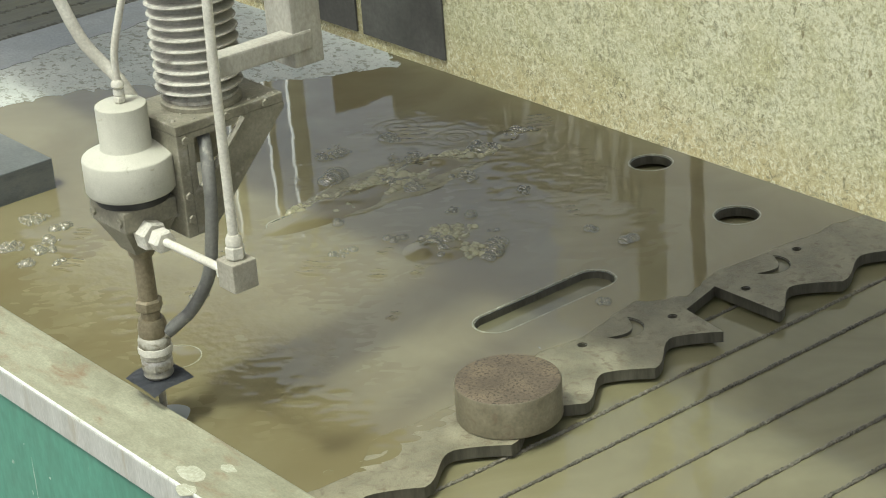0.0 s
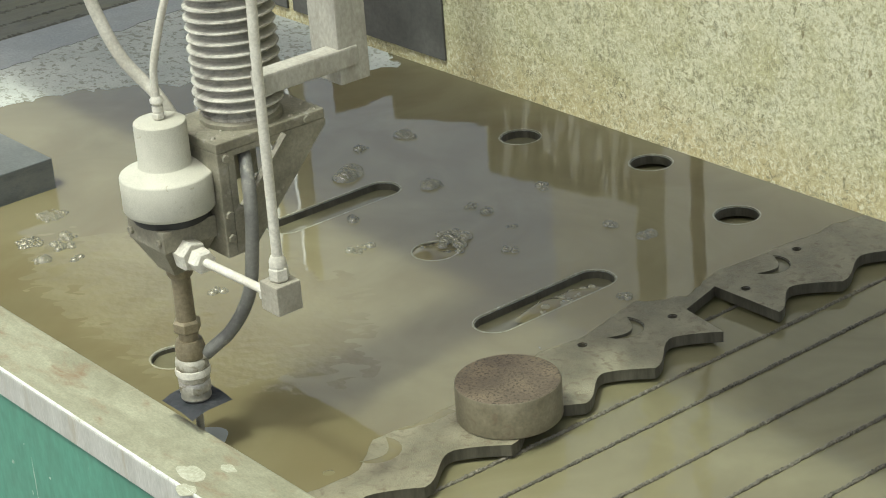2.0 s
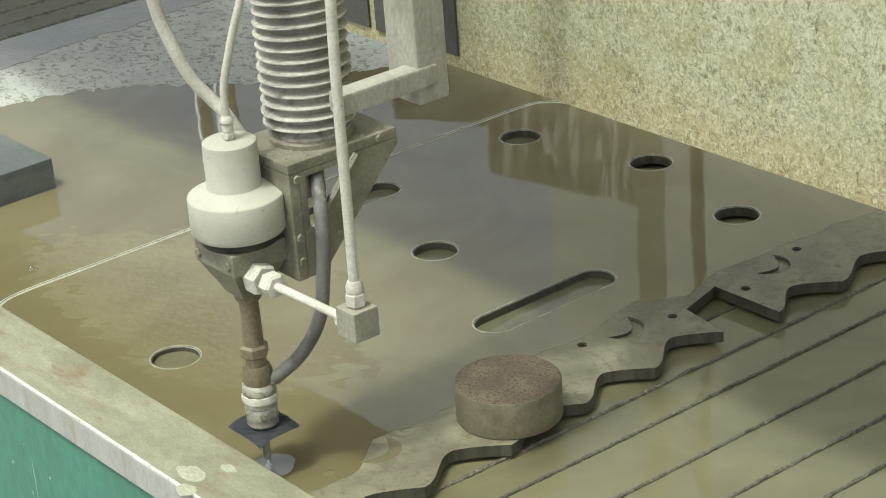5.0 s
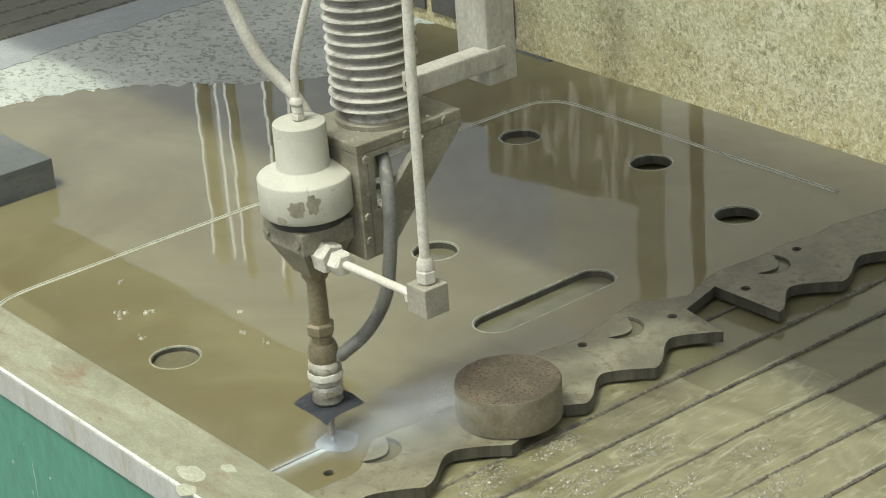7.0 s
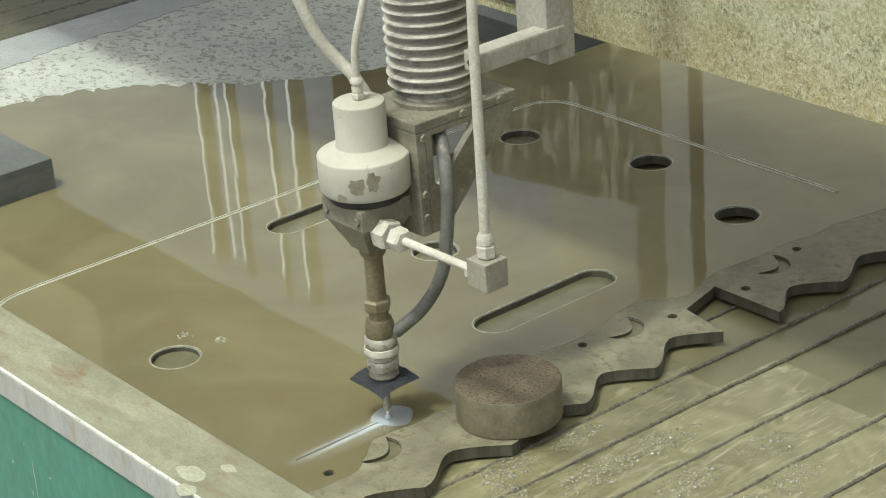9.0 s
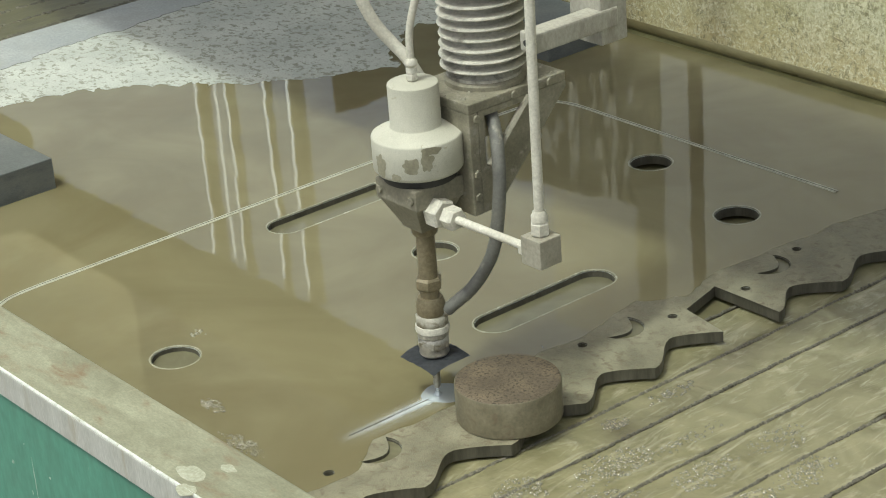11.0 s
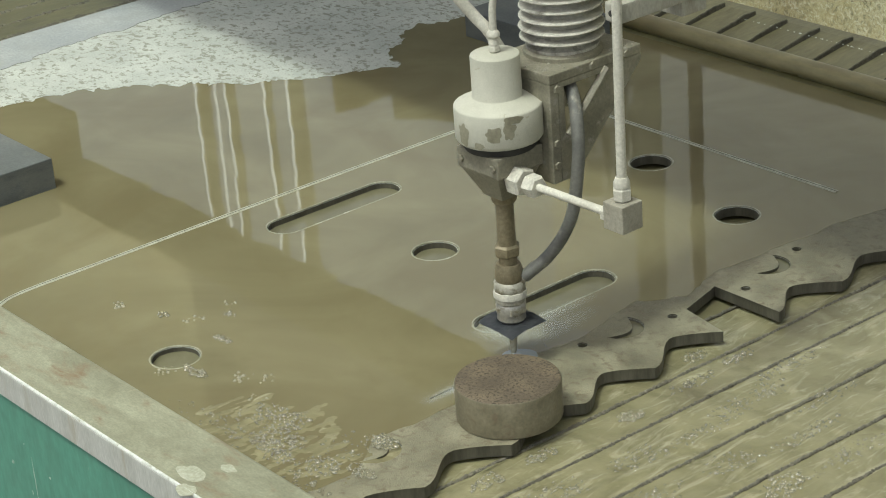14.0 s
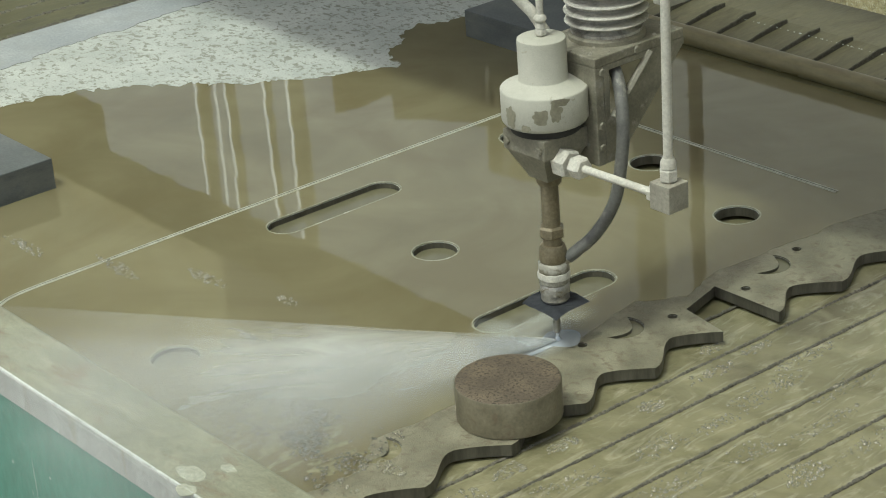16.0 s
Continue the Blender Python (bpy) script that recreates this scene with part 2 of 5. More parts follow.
def churn_material(name, colors, foam, cover):
    """Stirred silty water: streaks of fine pale foam over a glossy choppy surface."""
    m = water_material(name, colors, 9.0, 0.05, 0.22, 55, None, 1.6)
    nt = m.node_tree
    b = nt.nodes["Principled BSDF"]
    under = b.inputs["Base Color"].links[0].from_socket
    lace = ramp(nt, noise_tex(nt, 22, 6, 0.66, 1.6, (1.8, 0.4, 1), (2, 6, 1)), [(cover, (0, 0, 0)), (cover + 0.22, (0.65, 0.65, 0.65))])
    nt.links.new(mixed(nt, lace, under, foam), b.inputs["Base Color"])
    fine = nt.nodes.new("ShaderNodeBump")
    fine.inputs["Strength"].default_value, fine.inputs["Distance"].default_value = 0.22, 0.0020
    nt.links.new(noise_tex(nt, 150, 4, 0.65, 0.8, (1.4, 0.7, 1)), fine.inputs["Height"])
    nt.links.new(b.inputs["Normal"].links[0].from_socket, fine.inputs["Normal"])
    nt.links.new(fine.outputs[0], b.inputs["Normal"])
    return m


M_CHURN = churn_material("churned_bath", [(0.158, 0.145, 0.079), (0.262, 0.242, 0.140)], (0.46, 0.44, 0.315), 0.52)
M_CHURN_FILM = churn_material("churned_film", [(0.185, 0.165, 0.090), (0.270, 0.245, 0.140)], (0.46, 0.435, 0.30), 0.57)


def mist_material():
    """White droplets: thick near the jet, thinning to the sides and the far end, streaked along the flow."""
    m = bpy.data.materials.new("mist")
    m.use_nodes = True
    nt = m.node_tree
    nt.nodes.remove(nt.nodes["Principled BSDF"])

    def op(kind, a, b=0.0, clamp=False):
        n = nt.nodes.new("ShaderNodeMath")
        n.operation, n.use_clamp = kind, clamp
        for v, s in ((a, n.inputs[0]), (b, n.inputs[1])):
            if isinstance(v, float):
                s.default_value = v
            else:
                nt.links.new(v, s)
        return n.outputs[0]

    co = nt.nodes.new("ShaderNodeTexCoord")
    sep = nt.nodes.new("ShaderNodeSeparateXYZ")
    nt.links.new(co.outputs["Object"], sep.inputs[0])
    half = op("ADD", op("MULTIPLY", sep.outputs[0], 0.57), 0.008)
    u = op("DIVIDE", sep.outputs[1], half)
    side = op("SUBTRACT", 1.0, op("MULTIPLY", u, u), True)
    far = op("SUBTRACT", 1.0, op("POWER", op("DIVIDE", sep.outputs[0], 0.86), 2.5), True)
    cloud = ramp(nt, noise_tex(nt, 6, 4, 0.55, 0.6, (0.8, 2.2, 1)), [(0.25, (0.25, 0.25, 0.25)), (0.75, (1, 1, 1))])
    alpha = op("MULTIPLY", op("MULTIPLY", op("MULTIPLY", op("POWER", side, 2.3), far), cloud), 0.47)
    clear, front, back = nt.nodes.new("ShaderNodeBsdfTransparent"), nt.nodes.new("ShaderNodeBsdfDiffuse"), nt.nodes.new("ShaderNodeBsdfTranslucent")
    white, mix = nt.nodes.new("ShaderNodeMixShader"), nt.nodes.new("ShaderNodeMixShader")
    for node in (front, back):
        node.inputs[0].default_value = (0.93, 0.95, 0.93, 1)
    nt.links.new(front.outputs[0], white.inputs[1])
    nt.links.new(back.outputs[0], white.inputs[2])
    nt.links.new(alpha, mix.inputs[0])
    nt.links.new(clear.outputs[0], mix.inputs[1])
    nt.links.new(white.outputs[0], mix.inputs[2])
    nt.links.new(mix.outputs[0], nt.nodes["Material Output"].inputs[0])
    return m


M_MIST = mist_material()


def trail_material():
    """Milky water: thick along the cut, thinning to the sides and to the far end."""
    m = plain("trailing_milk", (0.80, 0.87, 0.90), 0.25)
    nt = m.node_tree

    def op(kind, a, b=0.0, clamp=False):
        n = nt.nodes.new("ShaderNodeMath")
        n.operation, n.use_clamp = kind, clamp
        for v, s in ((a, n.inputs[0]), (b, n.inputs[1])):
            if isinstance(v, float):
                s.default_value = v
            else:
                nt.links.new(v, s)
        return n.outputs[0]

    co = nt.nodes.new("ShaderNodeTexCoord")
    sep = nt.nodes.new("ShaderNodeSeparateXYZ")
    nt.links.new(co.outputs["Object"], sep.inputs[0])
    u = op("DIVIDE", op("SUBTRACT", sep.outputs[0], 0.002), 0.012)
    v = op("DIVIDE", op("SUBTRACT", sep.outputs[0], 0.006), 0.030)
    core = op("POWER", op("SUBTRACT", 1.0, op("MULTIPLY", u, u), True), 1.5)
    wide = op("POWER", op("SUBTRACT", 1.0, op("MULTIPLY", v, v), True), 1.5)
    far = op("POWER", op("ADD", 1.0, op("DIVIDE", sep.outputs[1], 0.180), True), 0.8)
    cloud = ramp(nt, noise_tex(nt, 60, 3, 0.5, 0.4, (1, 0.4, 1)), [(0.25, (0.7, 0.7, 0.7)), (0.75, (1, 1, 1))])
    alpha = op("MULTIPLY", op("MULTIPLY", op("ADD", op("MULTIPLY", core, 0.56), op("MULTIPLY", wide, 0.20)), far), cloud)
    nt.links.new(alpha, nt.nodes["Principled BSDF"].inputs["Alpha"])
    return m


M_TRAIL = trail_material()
M_MILK = plain("milk_veil", (0.72, 0.76, 0.70), 0.6)


def soft_edge(m, most):
    """Thin out towards the rim of the patch."""
    nt = m.node_tree
    co, away, fall = nt.nodes.new("ShaderNodeTexCoord"), nt.nodes.new("ShaderNodeVectorMath"), nt.nodes.new("ShaderNodeMapRange")
    flat = nt.nodes.new("ShaderNodeMapping")
    flat.inputs["Scale"].default_value = (1, 1, 0)
    nt.links.new(co.outputs["Generated"], flat.inputs["Vector"])
    away.operation = "DISTANCE"
    away.inputs[1].default_value = (0.5, 0.5, 0.0)
    nt.links.new(flat.outputs[0], away.inputs[0])
    fall.inputs["From Min"].default_value, fall.inputs["From Max"].default_value = 0.1, 0.46
    fall.inputs["To Min"].default_value, fall.inputs["To Max"].default_value = most, 0.0
    nt.links.new(away.outputs["Value"], fall.inputs["Value"])
    nt.links.new(fall.outputs[0], nt.nodes["Principled BSDF"].inputs["Alpha"])


soft_edge(M_MILK, 0.24)
M_JET = plain("white_water", (0.80, 0.84, 0.86), 0.4, 0.85)
M_BEAD = material("silt_bead", [(0.25, 0.24, 0.16), (0.34, 0.33, 0.245)], 40, 160, (0.1, 0.3), 0.0, 0.2, 0.001)
M_SILT = material("pale_silt", [(0.38, 0.37, 0.27), (0.46, 0.46, 0.37)], 40, 160, (0.55, 0.7), 0.0, 0.2, 0.001)


# ---- building helpers ----
def part(name, bm, mat, parent=None, label="", smooth=False):
    me = bpy.data.meshes.new(name)
    bmesh.ops.recalc_face_normals(bm, faces=bm.faces)
    bm.to_mesh(me)
    bm.free()
    for m in (mat if isinstance(mat, (list, tuple)) else (mat,)):
        me.materials.append(m)
    if smooth:
        me.polygons.foreach_set("use_smooth", [True] * len(me.polygons))
        if smooth != "round":
            me.set_sharp_from_angle(angle=radians(40))
    ob = new(name, me)
    ob.parent = parent
    if label:
        ob["label"] = label
    return ob


def thing(name, at, label, category, group="", kind=""):
    ob = new(name)
    ob.empty_display_size = 0.05
    ob.matrix_basis = pose(*at)
    return tagged(ob, label, category, group, kind)


def box(x0, x1, y0, y1, z0, z1, bevel=0.0, bm=None, segments=2):
    bm = bm or bmesh.new()
    vs = [bm.verts.new((x, y, z)) for z in (z0, z1) for y in (y0, y1) for x in (x0, x1)]
    fs = [bm.faces.new([vs[i] for i in q]) for q in ((0, 2, 3, 1), (4, 5, 7, 6), (0, 1, 5, 4), (2, 6, 7, 3), (0, 4, 6, 2), (1, 3, 7, 5))]
    if bevel:
        es = list({e for f in fs for e in f.edges})
        bmesh.ops.bevel(bm, geom=es, offset=bevel, segments=segments, affect="EDGES", profile=0.6)
    return bm


def lathe(profile, n=40, center=(0, 0), bm=None, wobble=0.0):
    """Turns (radius, height) pairs round a vertical axis; a radius of 0 closes an end."""
    bm = bm or bmesh.new()
    rings = []
    for k, (r, z) in enumerate(profile):
        if r <= 0:
            rings.append([bm.verts.new((center[0], center[1], z))])
        else:
            rings.append([bm.verts.new((center[0] + r * math.cos(2 * math.pi * i / n) * (1 + wobble * math.sin(3 * i + k)),
                                        center[1] + r * math.sin(2 * math.pi * i / n) * (1 + wobble * math.cos(5 * i + k)), z)) for i in range(n)])
    for a, b in zip(rings, rings[1:]):
        for i in range(n):
            j = (i + 1) % n
            if len(a) == 1 and len(b) == 1:
                continue
            if len(a) == 1:
                bm.faces.new((a[0], b[j], b[i]))
            elif len(b) == 1:
                bm.faces.new((a[i], a[j], b[0]))
            else:
                bm.faces.new((a[i], a[j], b[j], b[i]))
    return bm


def glide(points, steps=8):
    """A smooth line through the points (Catmull-Rom)."""
    p = [Vector(q) for q in points]
    p = [2 * p[0] - p[1]] + p + [2 * p[-1] - p[-2]]
    out = []
    for a, b, c, d in zip(p, p[1:], p[2:], p[3:]):
        for k in range(steps):
            t = k / steps
            out.append(0.5 * ((2 * b) + (c - a) * t + (2 * a - 5 * b + 4 * c - d) * t * t + (3 * b - a - 3 * c + d) * t ** 3))
    return out + [p[-2]]


def hose(points, radius, steps=8, n=14, bm=None):
    bm = bm or bmesh.new()
    line = glide(points, steps) if len(points) > 2 else [Vector(q) for q in points]
    rings = []
    side = None
    for i, p in enumerate(line):
        way = (line[min(i + 1, len(line) - 1)] - line[max(i - 1, 0)]).normalized()
        if side is None:
            side = way.orthogonal().normalized()
        side = (side - way * side.dot(way)).normalized()
        up = way.cross(side)
        rings.append([bm.verts.new(p + radius * (math.cos(2 * math.pi * k / n) * side + math.sin(2 * math.pi * k / n) * up)) for k in range(n)])
    for a, b in zip(rings, rings[1:]):
        for k in range(n):
            bm.faces.new((a[k], a[(k + 1) % n], b[(k + 1) % n], b[k]))
    bm.faces.new(rings[0][::-1])
    bm.faces.new(rings[-1])
    return bm


def hexnut(r, z0, z1, center=(0, 0), chamfer=0.003, bm=None, turn=0.0):
    bm = bm or bmesh.new()
    rings = []
    for rr, z in ((r - chamfer, z0), (r, z0 + chamfer), (r, z1 - chamfer), (r - chamfer, z1)):
        rings.append([bm.verts.new((center[0] + rr * math.cos(turn + math.pi * k / 3), center[1] + rr * math.sin(turn + math.pi * k / 3), z)) for k in range(6)])
    for a, b in zip(rings, rings[1:]):
        for k in range(6):
            bm.faces.new((a[k], a[(k + 1) % 6], b[(k + 1) % 6], b[k]))
    bm.faces.new(rings[0][::-1])
    bm.faces.new(rings[-1])
    return bm


def inside(p, poly):
    hit = False
    for (ax, ay), (bx, by) in zip(poly, poly[1:] + poly[:1]):
        if (ay > p[1]) != (by > p[1]) and p[0] < (bx - ax) * (p[1] - ay) / (by - ay) + ax:
            hit = not hit
    return hit


def plate(outline, holes, z0, z1, grid=0.0):
    """A flat sheet with holes: faces above and below, and walls along every edge (slot 1 for the walls)."""
    from mathutils.geometry import delaunay_2d_cdt
    verts, edges = [], []
    for loop in [outline] + holes:
        base = len(verts)
        verts += [Vector(p) for p in loop]
        edges += [(base + i, base + (i + 1) % len(loop)) for i in range(len(loop))]
    co, _, tris, _, _, _ = delaunay_2d_cdt(verts, edges, [], 0, 1e-6)
    bm = bmesh.new()
    top = [bm.verts.new((p.x, p.y, z1)) for p in co]
    low = [bm.verts.new((p.x, p.y, z0)) for p in co]
    seen = {}
    for t in tris:
        c = sum((co[i] for i in t), Vector((0, 0))) / len(t)
        if not inside(c, outline) or any(inside(c, h) for h in holes):
            continue
        bm.faces.new([top[i] for i in t])
        bm.faces.new([low[i] for i in reversed(t)])
        for a, b in zip(t, list(t[1:]) + [t[0]]):
            key = (min(a, b), max(a, b))
            seen[key] = seen.get(key, 0) + 1
    for (a, b), n in seen.items():
        if n == 1:
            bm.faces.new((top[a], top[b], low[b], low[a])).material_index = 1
    for v in [v for v in bm.verts if not v.link_faces]:
        bm.verts.remove(v)
    return bm


def ring(cx, cy, r, n=36):
    return [(cx + r * math.cos(2 * math.pi * k / n), cy + r * math.sin(2 * math.pi * k / n)) for k in range(n)]


def stadium(cx, cy, half, r, n=14):
    """A slot along y with round ends."""
    a = [(cx + r * math.cos(math.pi * k / n), cy + half - r + r * math.sin(math.pi * k / n)) for k in range(n + 1)]
    return a + [(cx - r * math.cos(math.pi * k / n), cy - half + r - r * math.sin(math.pi * k / n)) for k in range(n + 1)]


def hook(p, q, depth, n=16):
    """A bite from p to q towards -x: an S-bend in, a round bottom, a nearly straight run out to a point."""
    out = []
    for k in range(n + 1):
        u = k / n
        a = min(1.0, u / 0.55)
        b = max(0.0, (u - 0.55) / 0.45)
        bite = depth * a * a * (3 - 2 * a) * (1 - b ** 1.35)
        out.append((p[0] + (q[0] - p[0]) * u - bite, p[1] + (q[1] - p[1]) * u))
    return out


def wavy(points, amp, step=0.02, seed=0.0):
    """Points along a broken line, pushed about by noise."""
    out = []
    for a, b in zip(points, points[1:]):
        n = max(1, int(math.dist(a, b) / step))
        for k in range(n):
            u = k / n
            x, y = a[0] + (b[0] - a[0]) * u, a[1] + (b[1] - a[1]) * u
            v = noise.noise_vector(Vector((x * 14, y * 14, seed))) + 0.8 * noise.noise_vector(Vector((x * 45, y * 45, seed + 3))) + 0.35 * noise.noise_vector(Vector((x * 130, y * 130, seed + 6)))
            out.append((x + amp * v.x, y + amp * v.y))
    return out + [points[-1]]


# ---- the tank and its surroundings ----
floor = part("floor", plate([(-9, -9), (9, -9), (9, 9), (-9, 9)], [], -1.0, -0.9), M_CONCRETE)
tagged(floor, "grey concrete shop floor under the tank", "floor", kind="structure")
# daylight comes in low through the open west side; only its posts, panels and added glowing strips stand there
def shop_panel(name, y0, y1, z1, mat, label, category, z2=None):
    bm = box(-3.412, -3.40, y0, y1, -0.9, z1)
    for v in bm.verts:
        if z2 and v.co.z > 0 and v.co.y > 0.5 * (y0 + y1):
            v.co.z = z2
    ob = part(name, bm, mat)
    return tagged(ob, label, category, kind="structure")


shop_panel("shop_post", 4.03, 4.10, 4.2, M_SHOP_DARK, "brown painted steel post of the shop", "post")
shop_panel("shop_post", 3.70, 3.86, 4.2, M_KHAKI, "olive painted steel post of the shop", "post")
shop_panel("shop_screen", 2.92, 3.70, 1.72, M_SCREEN, "mottled olive screen on the open side", "screen", 2.12)
shop_panel("shop_screen", 2.48, 2.92, 1.36, M_PANEL, "dark grey screen on the open side", "screen", 1.52)
shop_panel("shop_screen", 2.22, 2.48, 1.27, M_SHOP_DARK, "brown screen on the open side", "screen")
# glowing strips added out of view, mirrored as pale lines in the water
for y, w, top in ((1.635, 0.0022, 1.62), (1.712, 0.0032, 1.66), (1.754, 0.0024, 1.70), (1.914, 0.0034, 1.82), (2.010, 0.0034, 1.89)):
    ob = part("light_tube", box(-3.40, -3.392, y - w, y + w, -0.9, top, 0.001), M_GLOW_STRIP)
    tagged(ob, "upright glowing strip added for the pale lines mirrored in the water", "light tube", "upright light tubes")
# slats added for the darker mirrored band beside each line
for y0, y1, top in ((1.650, 1.695, 1.68), (1.762, 1.800, 1.76), (1.922, 1.950, 1.90), (2.018, 2.085, 1.98)):
    ob = part("shop_screen", box(-3.412, -3.40, y0, y1, -0.9, top, 0.002), M_KHAKI)
    tagged(ob, "narrow khaki slat added beside a glowing strip for the mirrored band", "slat", kind="structure")
wall_north = part("wall_north", box(-6.0, 6.0, 5.5, 5.65, -0.9, 4.2), M_WALL)
tagged(wall_north, "grey plain painted shop wall behind the tank", "wall", kind="structure")

LIME_SPOTS = ((0.367, -0.715, 0.027, 0.015, 1), (0.392, -0.674, 0.014, 0.008, 2), (0.396, -0.743, 0.018, 0.012, 3))
tank = thing("tank", (0, 0, 0), "green steel cutting tank with a wide stained zinc rim", "tank", kind="structure")
part("front_wall", box(-2.3, 1.7, -0.738, -0.70, -0.9, -0.006), M_GREEN, tank, "green painted tank side with scratches")
part("rear_wall", box(-2.3, 1.7, 1.22, 1.26, -0.9, -0.004), M_EDGE, tank)
part("side_wall", box(-2.3, -2.26, -0.70, 1.22, -0.9, 0.03), M_GREEN, tank)
part("side_wall", box(1.66, 1.7, -0.70, 1.22, -0.9, 0.03), M_GREEN, tank)
part("rim", box(-2.35, 1.75, -0.742, -0.636, -0.006, 0.040, 0.004), [M_RIM], tank, "grey zinc ledge stained with rust")
part("rear_rim", box(-2.35, 1.75, 1.213, 1.45, -0.012, 0.000, 0.002), [M_MUD], tank)
for x, y, rx, ry, sd in LIME_SPOTS:
    loop = []
    for k in range(32):
        a = 2 * math.pi * k / 32
        q = 1 + 0.35 * noise.noise(Vector((math.cos(a) * 1.3, math.sin(a) * 1.3, sd)))
        loop.append((x + rx * q * math.cos(a), y + ry * q * math.sin(a)))
    part("lime_patch", plate(loop, [], 0.0395, 0.04015), M_SALT, tank, "pale crust of dried lime")
part("rim_face", box(-2.35, 1.75, -0.7445, -0.7415, -0.0075, 0.0365, 0.001), M_RIMFACE, tank, "scuffed pale zinc face of the rim")
chip_rng = random.Random(12)
for k in range(26):
    cx, cz = chip_rng.uniform(-0.35, 0.45), -chip_rng.uniform(0.03, 0.24)
    w, h = (0.0008, chip_rng.uniform(0.01, 0.05)) if k % 3 == 0 else (chip_rng.uniform(0.001, 0.003), chip_rng.uniform(0.002, 0.007))
    bm = bmesh.new()
    lathe([(0, 0.0), (1.0, 0.0), (0.8, 0.0004), (0, 0.0006)], 10, (0, 0), bm, 0.4)
    bmesh.ops.transform(bm, matrix=pose(cx, -0.738, cz, 0, chip_rng.uniform(-25, 25) if k % 3 else chip_rng.uniform(-5, 5), 0) @ pose(0, 0, 0, 90, 0, 0) @ Matrix.Diagonal((w, h, 1, 1)), verts=bm.verts)
    part("paint_chip", bm, M_CHIP, tank, "pale scratch in green paint")
# thin white strip that paints the highlight on the rim's outer edge
part("worn_edge", hose([(-2.3, -0.7415, 0.0380), (1.7, -0.7415, 0.0380)], 0.0022, 1, 8), M_GLINT, tank, "pale strip painting the highlight along the rim edge")
bath = part("bath_water", plate([(-2.26, -0.70), (1.66, -0.70), (1.66, 1.22), (-2.26, 1.22)], [], -0.08, -0.0220), M_BATH)
tagged(bath, "murky tan water standing between the slats", "water", kind="structure")

mud = part("mud", plate([(-1.592, 1.032), (1.66, 1.032), (1.66, 1.219), (-1.592, 1.219)], [], -0.04, -0.0195), M_MUD)
tagged(mud, "dark brown silt settled between the far slats", "mud", kind="structure")

# left silt in a darker olive than the far mud
silt = part("silt", plate([(-2.26, -0.70), (-1.592, -0.70), (-1.592, 1.032), (-2.26, 1.032)], [], -0.04, -0.0195), M_DARK_OLIVE)
tagged(silt, "olive silt, darker than the far mud, between thick crusted slats", "mud", kind="structure")
bank = bmesh.new()
for x in (-2.26, 1.66):
    for y, z in ((1.033, -0.06), (1.033, -0.0215), (1.219, 0.0005), (1.219, -0.06)):
        bank.verts.new((x, y, z))
bank.verts.ensure_lookup_table()
for k in range(4):
    bank.faces.new([bank.verts[i] for i in (k, (k + 1) % 4, (k + 1) % 4 + 4, k + 4)])
bank.faces.new([bank.verts[i] for i in (3, 2, 1, 0)])
bank.faces.new([bank.verts[i] for i in (4, 5, 6, 7)])
part("mud_bank", bank, M_MUD, mud, "brown silt banked against the rear wall")

# the plate: part outline with bolt holes and slots, scalloped waste edge
edge = [(0.60, -0.695)]
edge += hook((0.578, -0.640), (0.567, -0.486), 0.044)
edge += hook((0.567, -0.484), (0.567, -0.334), 0.047)
edge += hook((0.567, -0.328), (0.556, -0.186), 0.040)
edge += hook((0.556, -0.184), (0.553, -0.046), 0.045)
edge += hook((0.553, -0.044), (0.546, 0.103), 0.046)
edge += [(0.453, 0.120), (0.436, 0.186), (0.430, 0.206)]
edge += hook((0.563, 0.206), (0.563, 0.348), 0.046)
edge += hook((0.563, 0.350), (0.575, 0.520), 0.046)
edge += hook((0.577, 0.60), (0.575, 0.76), 0.045)
edge += [(0.58, 1.03), (-1.59, 1.03), (-1.59, -0.695)]
R_HOLE = 0.0363
BIG = [(0.0, -0.507), (0.0, 0.0), (-0.271, 0.427), (0.0, 0.495), (0.270, 0.427)]
SMALL = [(0.445, -0.552), (0.423, -0.067), (0.455, 0.089), (0.471, 0.232), (0.433, 0.391)]
SLOTS = [(-0.273, -0.001), (0.272, -0.003)]


def crescent(cx, cy, r, n=10):
    """The half-moon left where an old cut ran in."""
    outer = [(cx + r * math.cos(radians(-75 + 195 * k / n)), cy + r * math.sin(radians(-75 + 195 * k / n))) for k in range(n + 1)]
    a, b = Vector(outer[-1]), Vector(outer[0])
    bow = Vector((0.62 * r, 0.16 * r))
    return outer + [tuple(a.lerp(b, k / 8) + bow * math.sin(math.pi * k / 8)) for k in range(1, 8)]


CRESCENTS = [(0.442, -0.470, 0.036), (0.424, 0.010, 0.036), (0.437, 0.318, 0.036)]
holes = [ring(x, y, R_HOLE) for x, y in BIG] + [ring(x, y, 0.0075, 14) for x, y in SMALL]
holes += [stadium(x, y, 0.135, 0.0325) for x, y in SLOTS] + [crescent(*c) for c in CRESCENTS]
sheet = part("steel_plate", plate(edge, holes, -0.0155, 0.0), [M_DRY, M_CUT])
tagged(sheet, "large steel plate with bolt holes, slots and scalloped waste edge", "steel plate")

strip = wavy([(-1.38, -0.69), (-1.40, -0.20), (-1.42, 0.10), (-1.44, 0.40), (-1.46, 0.70), (-1.50, 1.02)], 0.02, 0.012, 7.0)
